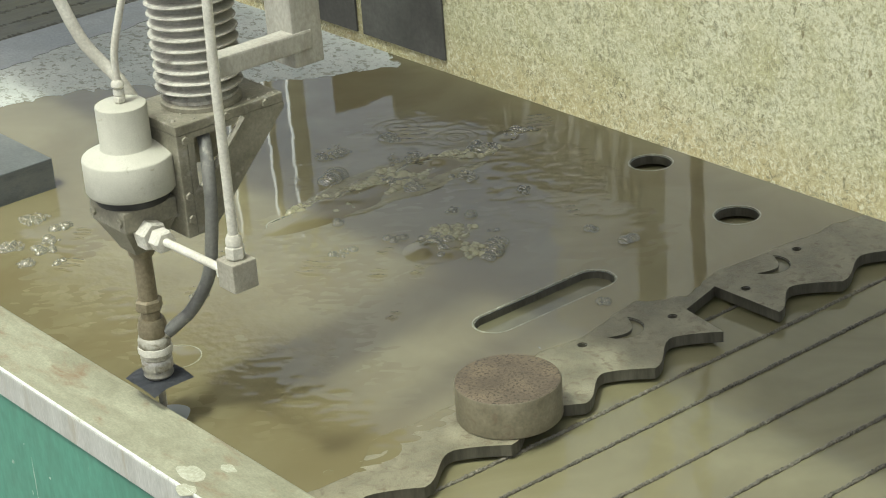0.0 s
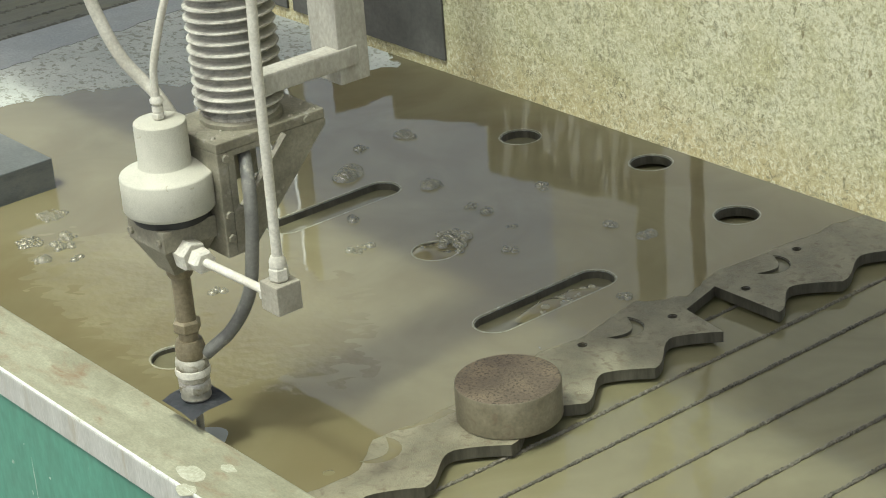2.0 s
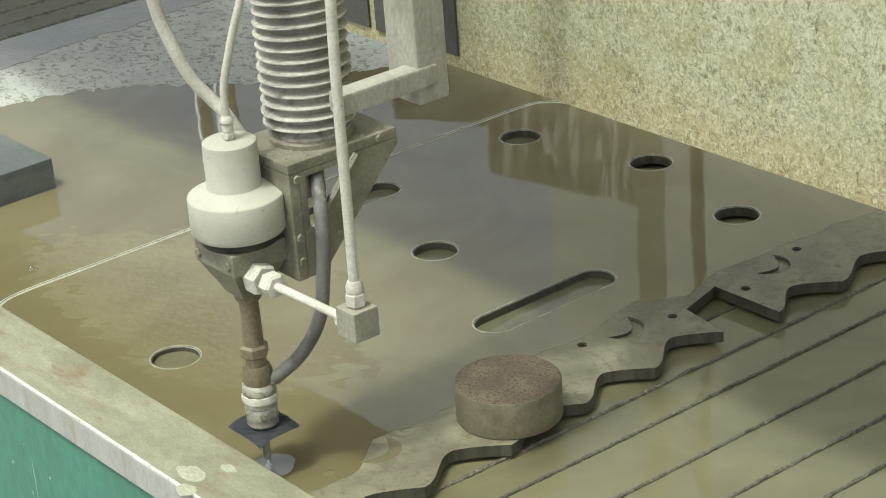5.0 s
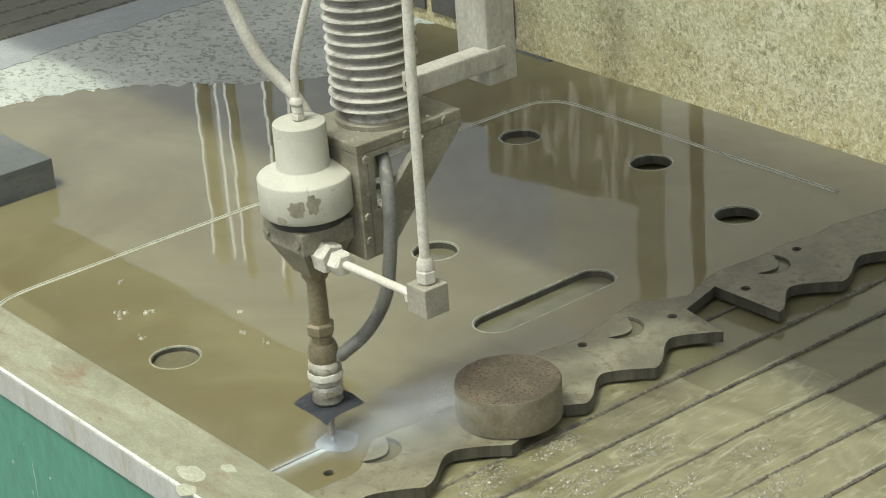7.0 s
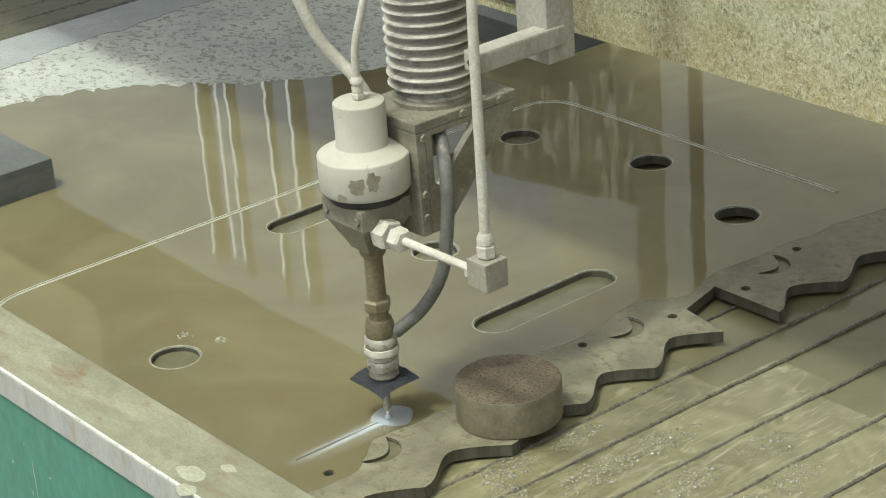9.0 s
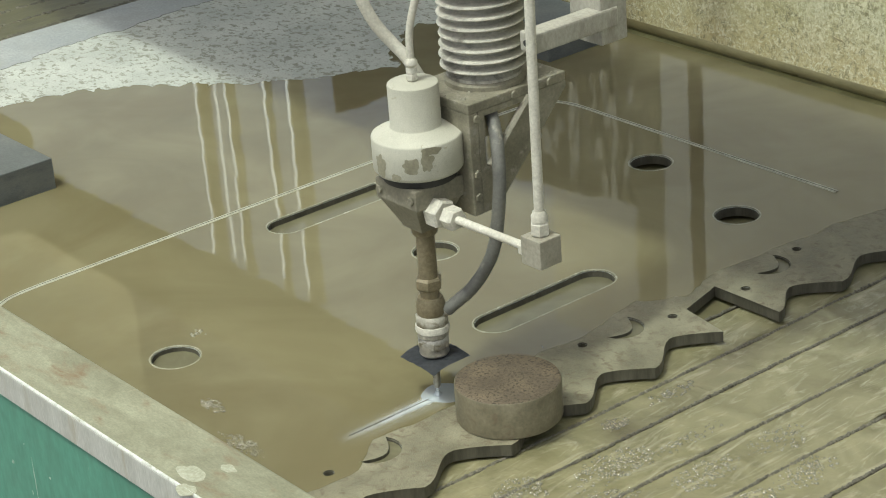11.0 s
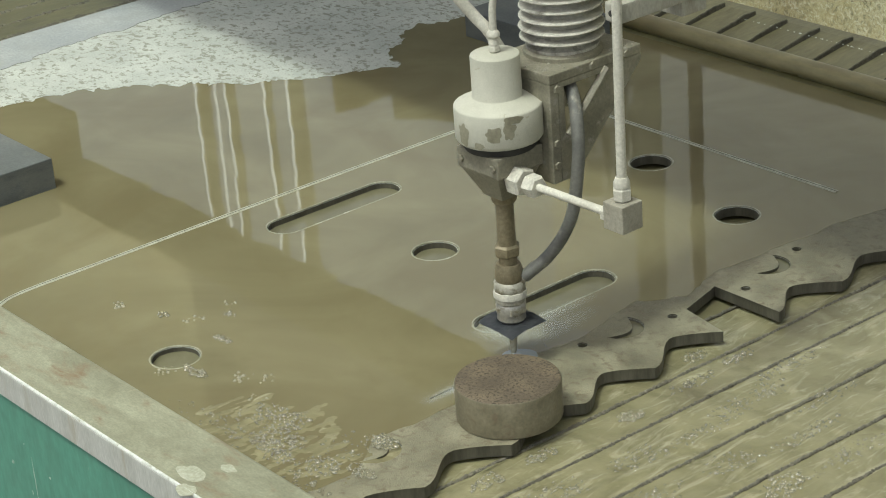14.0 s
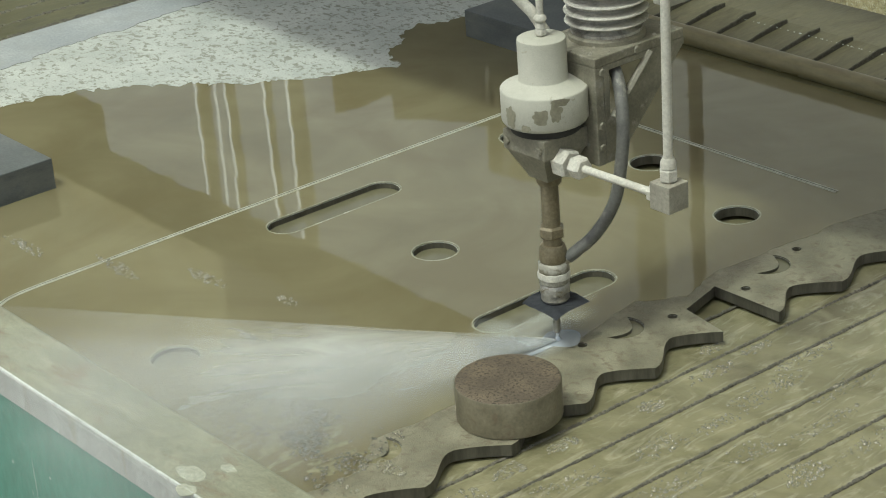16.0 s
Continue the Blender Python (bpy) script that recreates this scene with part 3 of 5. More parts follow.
part("bare_strip", plate([(-1.588, -0.69)] + strip + [(-1.588, 1.02)], [], -0.0005, 0.0008), [M_BARE, M_CUT], sheet, "smooth blue-grey strip of bare steel")

# water lying on the plate
SHORE = [(-1.24, -0.69), (-1.23, -0.25), (-1.205, -0.10), (-1.14, 0.045), (-1.02, 0.182), (-0.885, 0.30), (-0.83, 0.38), (-0.765, 0.52),
         (-0.86, 0.60), (-0.93, 0.72), (-0.80, 1.025)]
TEETH_SHORE = [(0.50, 1.025), (0.49, 0.80), (0.47, 0.70), (0.44, 0.60), (0.415, 0.505), (0.408, 0.37), (0.395, 0.24), (0.425, 0.15), (0.375, 0.09), (0.405, -0.05), (0.400, -0.13),
               (0.43, -0.26), (0.425, -0.36), (0.42, -0.46), (0.468, -0.52), (0.470, -0.60), (0.48, -0.69)]
film_edge = wavy(SHORE, 0.024, 0.008, 1.0) + wavy(TEETH_SHORE, 0.008, 0.015, 4.0)
film_holes = [ring(x, y, R_HOLE + 0.002) for x, y in BIG] + [stadium(x, y, 0.137, 0.0345) for x, y in SLOTS]
film_holes += [ring(x, y, 0.0080, 14) for x, y in SMALL] + [crescent(x, y, r + 0.0006) for x, y, r in CRESCENTS]
film = part("water_film", plate(film_edge, film_holes, -0.002, 0.0025), [M_FILM, M_BEAD])
tagged(film, "thin murky tan water lying over the plate", "water", kind="structure")

# water standing in the openings, higher towards the front where the plate dips
RISING = []
for (x, y), level in zip(BIG[:3], (-0.0065, -0.0120, -0.0135)):
    RISING.append(part("hole_water", plate(ring(x, y, R_HOLE - 0.0005), [], level - 0.002, level), [M_SHADED_WATER, M_SHADED_WATER], film))
for (x, y), level in zip(SLOTS, (-0.0118, -0.0118)):
    RISING.append(part("slot_water", plate(stadium(x, y, 0.1345, 0.0320), [], level - 0.002, level), [M_SHADED_WATER, M_SHADED_WATER], film))

for x, y in SMALL:
    part("hole_water", plate(ring(x, y, 0.0073, 14), [], -0.010, -0.0060), [M_SHADED_WATER, M_SHADED_WATER], film)
for c in CRESCENTS:
    part("notch_water", plate(crescent(c[0], c[1], c[2] - 0.0004), [], -0.0060, -0.0030), [M_SHADED_WATER, M_SHADED_WATER], film)


def meniscus(loop, center):
    """A fine pale bead where the film stops at an opening."""
    bm = bmesh.new()
    rows = []
    for i, (x, y) in enumerate(loop):
        a, b = Vector(loop[i - 1]), Vector(loop[(i + 1) % len(loop)])
        t = (b - a).normalized()
        n = Vector((t.y, -t.x))
        if n.dot(Vector((x - center[0], y - center[1]))) < 0:
            n = -n
        k = 1 + 0.5 * noise.noise(Vector((x * 60, y * 60, 0)))
        rows.append([bm.verts.new((x + n.x * d * k, y + n.y * d * k, 0.0022 + h)) for d, h in ((-0.0018, -0.001), (-0.0008, 0.0007), (0.0008, 0.0009), (0.0023, 0.0002))])
    for i in range(len(rows)):
        a, b = rows[i], rows[(i + 1) % len(rows)]
        for k in range(3):
            bm.faces.new((a[k], a[k + 1], b[k + 1], b[k]))
    return bm


for x, y in BIG:
    part("meniscus", meniscus(ring(x, y, R_HOLE + 0.002, 48), (x, y)), M_BEAD, film, "pale bead of silt round an opening", True)
for x, y in SLOTS:
    part("meniscus", meniscus(stadium(x, y, 0.137, 0.0345, 20), (x, y)), M_BEAD, film, "pale bead of silt round an opening", True)

# the wet, stained strip of plate along the scalloped edge
wet_edge = [(0.46, -0.64)] + [p for p in edge[1:-3] if p[1] > -0.64 and p[1] < 0.8]
wet_edge = [(x + 0.0004, y) for x, y in wet_edge[1:]]
wet_edge = wet_edge + [(0.50, 0.80)] + [(x - 0.035, y) for x, y in TEETH_SHORE[1:]]
wet_holes = [ring(x, y, 0.0078, 14) for x, y in SMALL] + [crescent(x, y, r + 0.0005) for x, y, r in CRESCENTS]
wet = part("scalloped_skin", plate(wet_edge, wet_holes, -0.0005, 0.0021), [M_EDGE, M_CUT], sheet, "damp brown-grey scale on the scalloped edge")


# kerfs already cut: two fine raised lines of silt beside a dark slit
def kerf(name, points, parent):
    line = glide([(*p, 0.0025) for p in points], 10)
    bm = bmesh.new()
    rows = []
    for i, p in enumerate(line):
        way = (line[min(i + 1, len(line) - 1)] - line[max(i - 1, 0)]).normalized()
        n = Vector((-way.y, way.x, 0))
        w = 1 + 0.2 * noise.noise(p * 14)
        rows.append([bm.verts.new(p + n * d * w + Vector((0, 0, h))) for d, h in ((-0.0055, 0.0003), (-0.0032, 0.0018), (-0.0011, 0.0013), (0, 0.0006), (0.0011, 0.0013), (0.0032, 0.0019), (0.006, 0.0003))])
    for a, b in zip(rows, rows[1:]):
        for k in range(6):
            f = bm.faces.new((a[k], a[k + 1], b[k + 1], b[k]))
            f.material_index = 1 if k in (2, 3) else 0
    return part(name, bm, [M_SILT, M_CUT], parent, "pale silt ridge along a cut", True)


old_kerf = kerf("silt_line", [(-0.345, -0.635), (-0.372, -0.60), (-0.385, -0.55), (-0.387, -0.40), (-0.388, 0.0), (-0.386, 0.35), (-0.384, 0.53), (-0.365, 0.58), (-0.32, 0.603), (-0.2, 0.605),
                              (0.0, 0.605), (0.2, 0.605), (0.332, 0.606)], None)
tagged(old_kerf, "thin pale silt line along the cut outline", "cut line", kind="structure")


# slats: ragged upright blades
def slat(x, y0, y1, lean, seed, step, crust=1.0):
    bm = bmesh.new()
    rng = random.Random(seed)
    n = int((y1 - y0) / step)
    rows = []
    for i in range(n + 1):
        y = y0 + (y1 - y0) * i / n
        rear = min(1.0, max(0.0, (y - 1.03) / 0.15))
        worn = 1.0 - 0.8 * min(1.0, rear * 6)
        top = -0.0180 + 0.0012 * noise.noise(Vector((y * 25, seed, 0))) + worn * (0.0012 * noise.noise(Vector((y * 210, seed, 4))) + rng.uniform(-0.0013, 0.0012))
        top += 0.027 * rear
        xx = x + lean * (y - y0) + 0.004 * noise.noise(Vector((y * 3, seed, 5)))
        wl, wr = [0.0013 + crust * worn * (0.0011 + 0.0007 * noise.noise(Vector((y * 90, seed, k))) + rng.uniform(-0.0008, 0.0011)) for k in (9, 12)]
        rows.append([bm.verts.new((xx + d, y, z)) for d, z in ((-wl, -0.10), (-wl, top - 0.001 - worn * rng.uniform(0, 0.0012)), (rng.uniform(-0.0007, 0.0007) * worn, top), (wr, top - 0.0012 - worn * rng.uniform(0, 0.0012)), (wr, -0.10))])
    for a, b in zip(rows, rows[1:]):
        for k in range(4):
            bm.faces.new((a[k], a[k + 1], b[k + 1], b[k]))
    return part("slat", bm, M_SLAT, tank, "ragged corroded steel slat")


SLAT_X = [0.553, 0.628, 0.735, 0.838, 0.926, 1.015, 1.105]
for i, x in enumerate(SLAT_X):
    slat(x, -0.66, 1.215, 0.02, i, 0.0016)
for i in range(31):
    slat(0.47 - 0.0885 * i, -0.66, 1.215, 0.0, 20 + i, 0.005, 1.0 if i < 23 else 6.0)

# half-round tube lying across the slats
tube_bar = thing("tube_bar", (0, 0, 0), "muddy brown round steel tube lying across the slats", "steel tube")
part("tube_wall", hose([(-0.80, 0.99, 0.0205), (1.2, 0.99, 0.0205)], 0.020, 1, 28), M_TUBE, tube_bar, "", True)
# brown silt band that also paints the tube's reflection in the wet film
crust = bmesh.new()
rows = []
for i in range(200):
    x = -0.79 + 1.98 * i / 199
    w = 0.010 + 0.004 * noise.noise(Vector((x * 9, 0, 3)))
    rows.append([crust.verts.new((x, y, z)) for y, z in ((0.978, 0.0075), (0.974, 0.0048 + 0.001 * noise.noise(Vector((x * 40, 2, 0)))), (0.972 - w, 0.0022), (0.976, 0.0010))])
for p, q in zip(rows, rows[1:]):
    for k in range(4):
        crust.faces.new((p[k], p[(k + 1) % 4], q[(k + 1) % 4], q[k]))
part("silt_crust", crust, M_DARK_OLIVE, tube_bar, "brown silt band at the tube's foot, also standing in for its reflection", True)

# a row of droplets where water seeps along the rear silt; opaque white paints their glint
drops = bmesh.new()
drop_rng = random.Random(31)
for k in range(34):
    u = k / 33
    r = drop_rng.uniform(0.0008, 0.0022)
    lathe([(r, 0), (0.7 * r, 0.8 * r), (0, r)], 7, (-0.422 + 0.369 * u + drop_rng.uniform(-0.006, 0.006), 1.177 + 0.008 * u), drops)
seep = part("water_drops", drops, M_GLINT, mud, "row of water drops painted white for their glint", "round")
seep.matrix_basis = pose(0, 0, 0.0002)
tagged(seep, kind="stuff")


def steel_block(at, size, label):
    ob = part("steel_block", box(0, size[0], 0, size[1], 0, size[2], 0.002), M_BLOCK)
    ob.matrix_basis = pose(*at)
    return tagged(ob, label, "steel block", "blocks holding the plate")


steel_block((-0.93, -0.66, 0.0), (0.195, 0.374, 0.0605), "dark blue-grey steel block with a dusty top on the plate")
steel_block((-0.79, 0.735, 0.0), (0.26, 0.17, 0.06), "dark grey steel block on the plate")

# round weight
disc = thing("round_weight", (0.5015, -0.2783, 0.0021), "rusty round steel weight resting on the plate edge", "steel disc")
part("side", lathe([(0.0, 0.0), (0.073, 0.0), (0.0748, 0.002), (0.0748, 0.0535), (0.0735, 0.0555)], 72), M_DISC_SIDE, disc, "wet brown turned side", True)
part("top", lathe([(0.0735, 0.0555), (0.0715, 0.0565), (0.05, 0.0568), (0.02, 0.0569), (0, 0.0569)], 72), M_RUST, disc, "red-brown rusted top", True)

# ---- gantry with its splash guard ----
GUARD_Y, GUARD_Z = -0.2485, 0.470
gantry = thing("gantry", (0, GUARD_Y, 0), "gantry with mottled cream splash guard and dark panels", "gantry")
part("splash_guard", box(-2.5, 1.9, 0.0, 0.006, GUARD_Z, 1.92), M_GUARD, gantry, "mottled cream splash guard sheet with flaking specks")
part("end_bracket", box(-3.2, -2.45, 0.15, 0.475, 0.565, 1.90, 0.02), M_DARK, gantry, "dark end bracket below the beam")
part("beam", box(-3.2, 1.9, 0.62, 0.843, 1.0, 2.2, 0.01), M_DARK, gantry, "dark steel gantry beam")
for x0, x1 in ((-3.2, -3.0), (1.78, 1.9)):
    part("guard_stay", box(max(x0, -2.5), max(x1, -2.4), 0.006, 0.62, 1.80, 1.86), M_HEAD, gantry)
    part("gantry_leg", box(x0, x1, 0.62 if x0 > 0 else 0.18, 0.80 if x0 > 0 else 0.42, -0.9, 1.0 if x0 > 0 else 0.57), M_HEAD, gantry, "steel gantry leg")
for x0, x1 in [(0.203, 0.383), (0.035, 0.188), (-0.14, 0.02)] + [(-0.14 - 0.168 * k, 0.026 - 0.168 * k) for k in range(1, 7)]:
    part("dark_panel", box(x0, x1, -0.004, -0.0005, GUARD_Z + (0.018 if x0 > -0.2 else -0.003), 1.30, 0.001), M_PANEL, gantry, "dark grey rubber panel")

for x, z, w, h, tilt in ((0.965, 0.481, 0.006, 0.0014, 50), (0.960, 0.476, 0.003, 0.0022, 0), (0.798, 0.522, 0.009, 0.0016, 10), (1.013, 0.661, 0.0022, 0.005, 0), (1.108, 0.637, 0.0026, 0.005, 10), (0.898, 0.636, 0.0018, 0.005, -15)):
    bm = bmesh.new()
    lathe([(0, 0.0), (1.0, 0.0), (0.85, 0.0006), (0, 0.0009)], 14, (0, 0), bm, 0.35)
    bmesh.ops.transform(bm, matrix=pose(x, 0.0, z, 0, tilt, 0) @ pose(0, 0, 0, 90, 0, 0) @ Matrix.Diagonal((w, h, 1, 1)), verts=bm.verts)
    part("scrape", bm, M_OLIVE, gantry, "small dark scrape")

# ---- the cutting head ----
head = thing("cutting_head", (0.155, -0.6245, 0), "dusty waterjet cutting head with bellows and hoses", "cutting head")
AX = 0.0
part("valve_actuator", lathe([(0, 0.355), (0.059, 0.355), (0.0612, 0.358), (0.0622, 0.360), (0.0622, 0.4035), (0.0614, 0.4052), (0.0595, 0.4062), (0.036, 0.4165),
                              (0.0348, 0.419), (0.0348, 0.4735), (0.0342, 0.4758), (0.0325, 0.4770), (0, 0.4785)], 56), M_CUP, head, "dust-caked cream valve actuator cup", True)


def wet_patch(turn, z, wide, high, seed):
    """A lobed damp patch that lies on the round side of the cup."""
    bm = bmesh.new()
    mid, rings, n = bm.verts.new((0, 0, 0)), [], 30
    for p in (0.5, 1.0):
        ring_v = []
        for k in range(n):
            a = 2 * math.pi * k / n
            q = p * (0.85 + 0.45 * noise.noise(Vector((math.cos(a) * 1.8, math.sin(a) * 1.8, seed))))
            ring_v.append(bm.verts.new((q * wide * math.cos(a), 0, q * high * math.sin(a))))
        rings.append(ring_v)
    for k in range(n):
        bm.faces.new((mid, rings[0][k], rings[0][(k + 1) % n]))
        bm.faces.new((rings[0][k], rings[1][k], rings[1][(k + 1) % n], rings[0][(k + 1) % n]))
    for v in bm.verts:
        a, h = radians(turn) + v.co.x / 0.0622, min(max(z + v.co.z, 0.3575), 0.4045)
        v.co = (0.0626 * math.cos(a), 0.0626 * math.sin(a), h)
    ob = part("wet_patch", bm, M_WET_DUST, head, "damp grey patch splashed onto the dust", True)
    return ob, Vector((math.cos(radians(turn)), math.sin(radians(turn)), 0)) * -0.014


WET_PATCHES = [(*wet_patch(-47, 0.379, 0.013, 0.013, 1), 6.4), (*wet_patch(-27, 0.385, 0.010, 0.015, 2), 6.6), (*wet_patch(-92, 0.376, 0.012, 0.017, 3), 9.6), (*wet_patch(-22, 0.400, 0.016, 0.008, 4), 9.8),
               (*wet_patch(-68, 0.362, 0.009, 0.006, 5), 6.8)]
part("seal_ring", lathe([(0, 0.342), (0.050, 0.342), (0.052, 0.346), (0.052, 0.355), (0, 0.355)], 40), M_DARK, head, "black ring in the gap under the cup", True)
part("valve_block", box(-0.044, 0.044, -0.044, 0.040, 0.312, 0.343, 0.003), M_HEAD, head, "dirty grey metal valve block")
boss = bmesh.new()
for low, z in ((0.0205, 0.268), (0.0225, 0.274), (0.0400, 0.3125)):
    for sx, sy in ((-1, -1), (1, -1), (1, 1), (-1, 1)):
        boss.verts.new((sx * low, sy * low - 0.002 * (z > 0.3), z))
boss.verts.ensure_lookup_table()
for base in (0, 4):
    for k in range(4):
        boss.faces.new([boss.verts[base + i] for i in (k, (k + 1) % 4, (k + 1) % 4 + 4, k + 4)])
boss.faces.new([boss.verts[i] for i in (3, 2, 1, 0)])
boss.faces.new([boss.verts[i] for i in (8, 9, 10, 11)])
part("valve_neck", boss, M_HEAD, head, "tapered grey foot of the valve block")
part("collar", lathe([(0, 0.256), (0.0165, 0.256), (0.0185, 0.260), (0.0185, 0.273), (0, 0.273)], 28), M_BRONZE, head, "", True)
part("pipe", lathe([(0, 0.178), (0.0135, 0.178), (0.0130, 0.260), (0, 0.260)], 28), M_BRONZE, head, "bronze-brown pipe", True)
part("pipe_nut", hexnut(0.0195, 0.172, 0.190, turn=0.3), M_BRONZE, head, "hex nut")
part("pipe_neck", lathe([(0, 0.158), (0.0135, 0.158), (0.0135, 0.172), (0, 0.172)], 24), M_BRONZE, head, "", True)
part("gland_nut", lathe([(0, 0.131), (0.018, 0.131), (0.0205, 0.136), (0.0205, 0.150), (0.0175, 0.160), (0, 0.161)], 28), M_BRONZE, head, "", True)
part("nozzle_body", lathe([(0, 0.098), (0.020, 0.098), (0.023, 0.101), (0.023, 0.113), (0.0215, 0.116), (0.0235, 0.119), (0.0235, 0.130), (0.0205, 0.1335), (0, 0.134)], 10), M_SCALE, head, "scaled pale nozzle body", True)
part("lock_nut", hexnut(0.0232, 0.0815, 0.0965, turn=0.35), M_CHROME, head, "worn hex lock nut")
part("tape_band", lathe([(0.0218, 0.108), (0.0242, 0.1085), (0.0244, 0.115), (0.0238, 0.118), (0.0215, 0.1185)], 24, wobble=0.02), M_DUSTY, head, "pale band of tape", True)
part("nozzle_nut", lathe([(0, 0.070), (0.0185, 0.070), (0.0215, 0.074), (0.0205, 0.081), (0.022, 0.084), (0.022, 0.096), (0.0195, 0.099), (0, 0.099)], 28), M_CHROME, head, "worn steel nozzle nut", True)
sh = bmesh.new()
n = 10
grid = [[sh.verts.new((0.0375 * (2 * i / n - 1), 0.0335 * (2 * j / n - 1), 0.0705 - 0.007 * max(0, -(2 * j / n - 1)) ** 2 - 0.004 * max(0, (2 * i / n - 1)) ** 2 + 0.0012 * noise.noise(Vector((i * 0.9, j * 0.9, 0)))))
         for i in range(n + 1)] for j in range(n + 1)]
for j in range(n):
    for i in range(n):
        sh.faces.new((grid[j][i], grid[j][i + 1], grid[j + 1][i + 1], grid[j + 1][i]))
bmesh.ops.solidify(sh, geom=sh.faces[:], thickness=0.003)
part("splash_shield", sh, M_SHIELD, head, "square slate rubber splash shield")
part("focusing_tube", lathe([(0, 0.016), (0.0040, 0.016), (0.0055, 0.022), (0.0057, 0.072), (0, 0.072)], 18), M_CHROME, head, "grey focusing tube", True)
part("jet", lathe([(0, 0.001), (0.0032, 0.001), (0.0022, 0.005), (0.0017, 0.017), (0, 0.017)], 14), M_JET, head, "white water jet", True)

# bracket
part("top_plate", box(-0.064, 0.064, 0.040, 0.215, 0.432, 0.446, 0.002), M_HEAD, head, "dirty bracket top plate")
grit_rng = random.Random(5)
grit = bmesh.new()
for _ in range(90):
    gx, gy, gr = grit_rng.uniform(-0.06, 0.06), grit_rng.uniform(0.044, 0.21), 0.0010 + 0.0028 * grit_rng.random() ** 3
    if math.hypot(gx, gy - 0.125) > 0.057:
        lathe([(0, -0.0005), (gr, 0.0), (gr * 0.8, gr * 0.7), (0, gr)], 6, (gx, gy), grit, 0.4)
bmesh.ops.translate(grit, vec=(0, 0, 0.446), verts=grit.verts)
tagged(part("grit", grit, M_ELBOW, head, "loose abrasive grit"), kind="stuff")
part("front_plate", box(-0.064, 0.064, 0.040, 0.056, 0.285, 0.432, 0.002), M_HEAD, head, "bracket front plate")


def gusset(x):
    bm = bmesh.new()
    shape = [(0.056, 0.432), (0.215, 0.432), (0.215, 0.424), (0.082, 0.286), (0.056, 0.286)]
    hole_y = [(0.066, 0.424), (0.142, 0.424), (0.134, 0.415), (0.073, 0.352), (0.066, 0.352)]
    rings = []
    for xx in (x, x + 0.008):
        rings.append(([bm.verts.new((xx, y, z)) for y, z in shape], [bm.verts.new((xx, y, z)) for y, z in hole_y]))
    k = len(shape)
    for o, i in rings:
        for a in range(k):
            b = (a + 1) % k
            bm.faces.new((o[a], o[b], i[b], i[a]))
    for s in (0, 1):
        for a in range(k):
            b = (a + 1) % k
            bm.faces.new((rings[0][s][a], rings[0][s][b], rings[1][s][b], rings[1][s][a]))
    return bm


part("gusset", gusset(0.056), M_HEAD, head, "triangular gusset")
# the rib's lighter grey paints the lit edge of the gusset's opening
part("rib", hose([(0.066, 0.146, 0.430), (0.066, 0.070, 0.352)], 0.0048, 1, 6), M_ELBOW, head, "dusty diagonal rib, paler for its lit edge")
part("far_gusset", box(-0.056, -0.052, 0.056, 0.175, 0.335, 0.432), M_HEAD, head)
part("gusset", gusset(-0.064), M_HEAD, head, "triangular gusset")
for y, z in ((0.048, 0.312), (0.048, 0.345), (0.052, 0.424), (0.12, 0.439), (0.185, 0.439)):
    b = bmesh.new()
    hexnut(0.0062, 0, 0.004, (0, 0), 0.001, b)
    bmesh.ops.transform(b, matrix=pose(0.064, y, z, 0, 90, 0), verts=b.verts)
    part("bolt", b, M_HEAD, head)
for x, z in ((-0.034, 0.327), (0.034, 0.327)):
    b = bmesh.new()
    hexnut(0.006, 0, 0.004, (0, 0), 0.001, b)
    bmesh.ops.transform(b, matrix=pose(x, -0.044, z, 90, 0, 0), verts=b.verts)
    part("bolt", b, M_HEAD, head)

# bellows
prof = [(0, 0.446), (0.052, 0.446), (0.052, 0.460), (0.046, 0.462)]
z = 0.466
k = 0
while z < 1.15:
    w = 0.0605 + 0.0008 * math.sin(k * 1.7)
    prof += [(0.043, z), (w - 0.002, z + 0.0045), (w, z + 0.0062), (w - 0.001, z + 0.0080), (0.046, z + 0.0110)]
    z += 0.0150
    k += 1
prof += [(0.047, z), (0, z)]
bel = lathe(prof, 44, (0.0, 0.125))
for v in bel.verts:
    lift = max(0, v.co.z - 0.5)
    v.co.z += 0.10 * (v.co.x) * min(1, lift * 6)
part("bellows", bel, M_BELLOWS, head, "grey ribbed rubber bellows", True)
part("bellows_base", lathe([(0, 0.446), (0.056, 0.446), (0.056, 0.452), (0.050, 0.458), (0, 0.458)], 40, (0.0, 0.125)), M_HEAD, head, "", True)

# air line and thick hose on top
part("air_fitting", hexnut(0.0085, 0.478, 0.490, turn=0.4), M_DUSTY, head, "hex air fitting")
part("air_fitting", lathe([(0, 0.490), (0.0075, 0.490), (0.0075, 0.497), (0.0055, 0.498), (0.009, 0.502), (0.009, 0.506), (0.006, 0.510), (0, 0.510)], 20), M_DUSTY, head, "", True)
part("air_hose", hose([(0, 0, 0.500), (0.001, 0.001, 0.546), (0.0075, 0.0096, 0.590), (0.0159, 0.0205, 0.634), (0.0312, 0.0402, 0.70), (0.06, 0.075, 0.80), (0.08, 0.10, 1.0)], 0.0052), M_DUSTY, head, "white air hose", True)
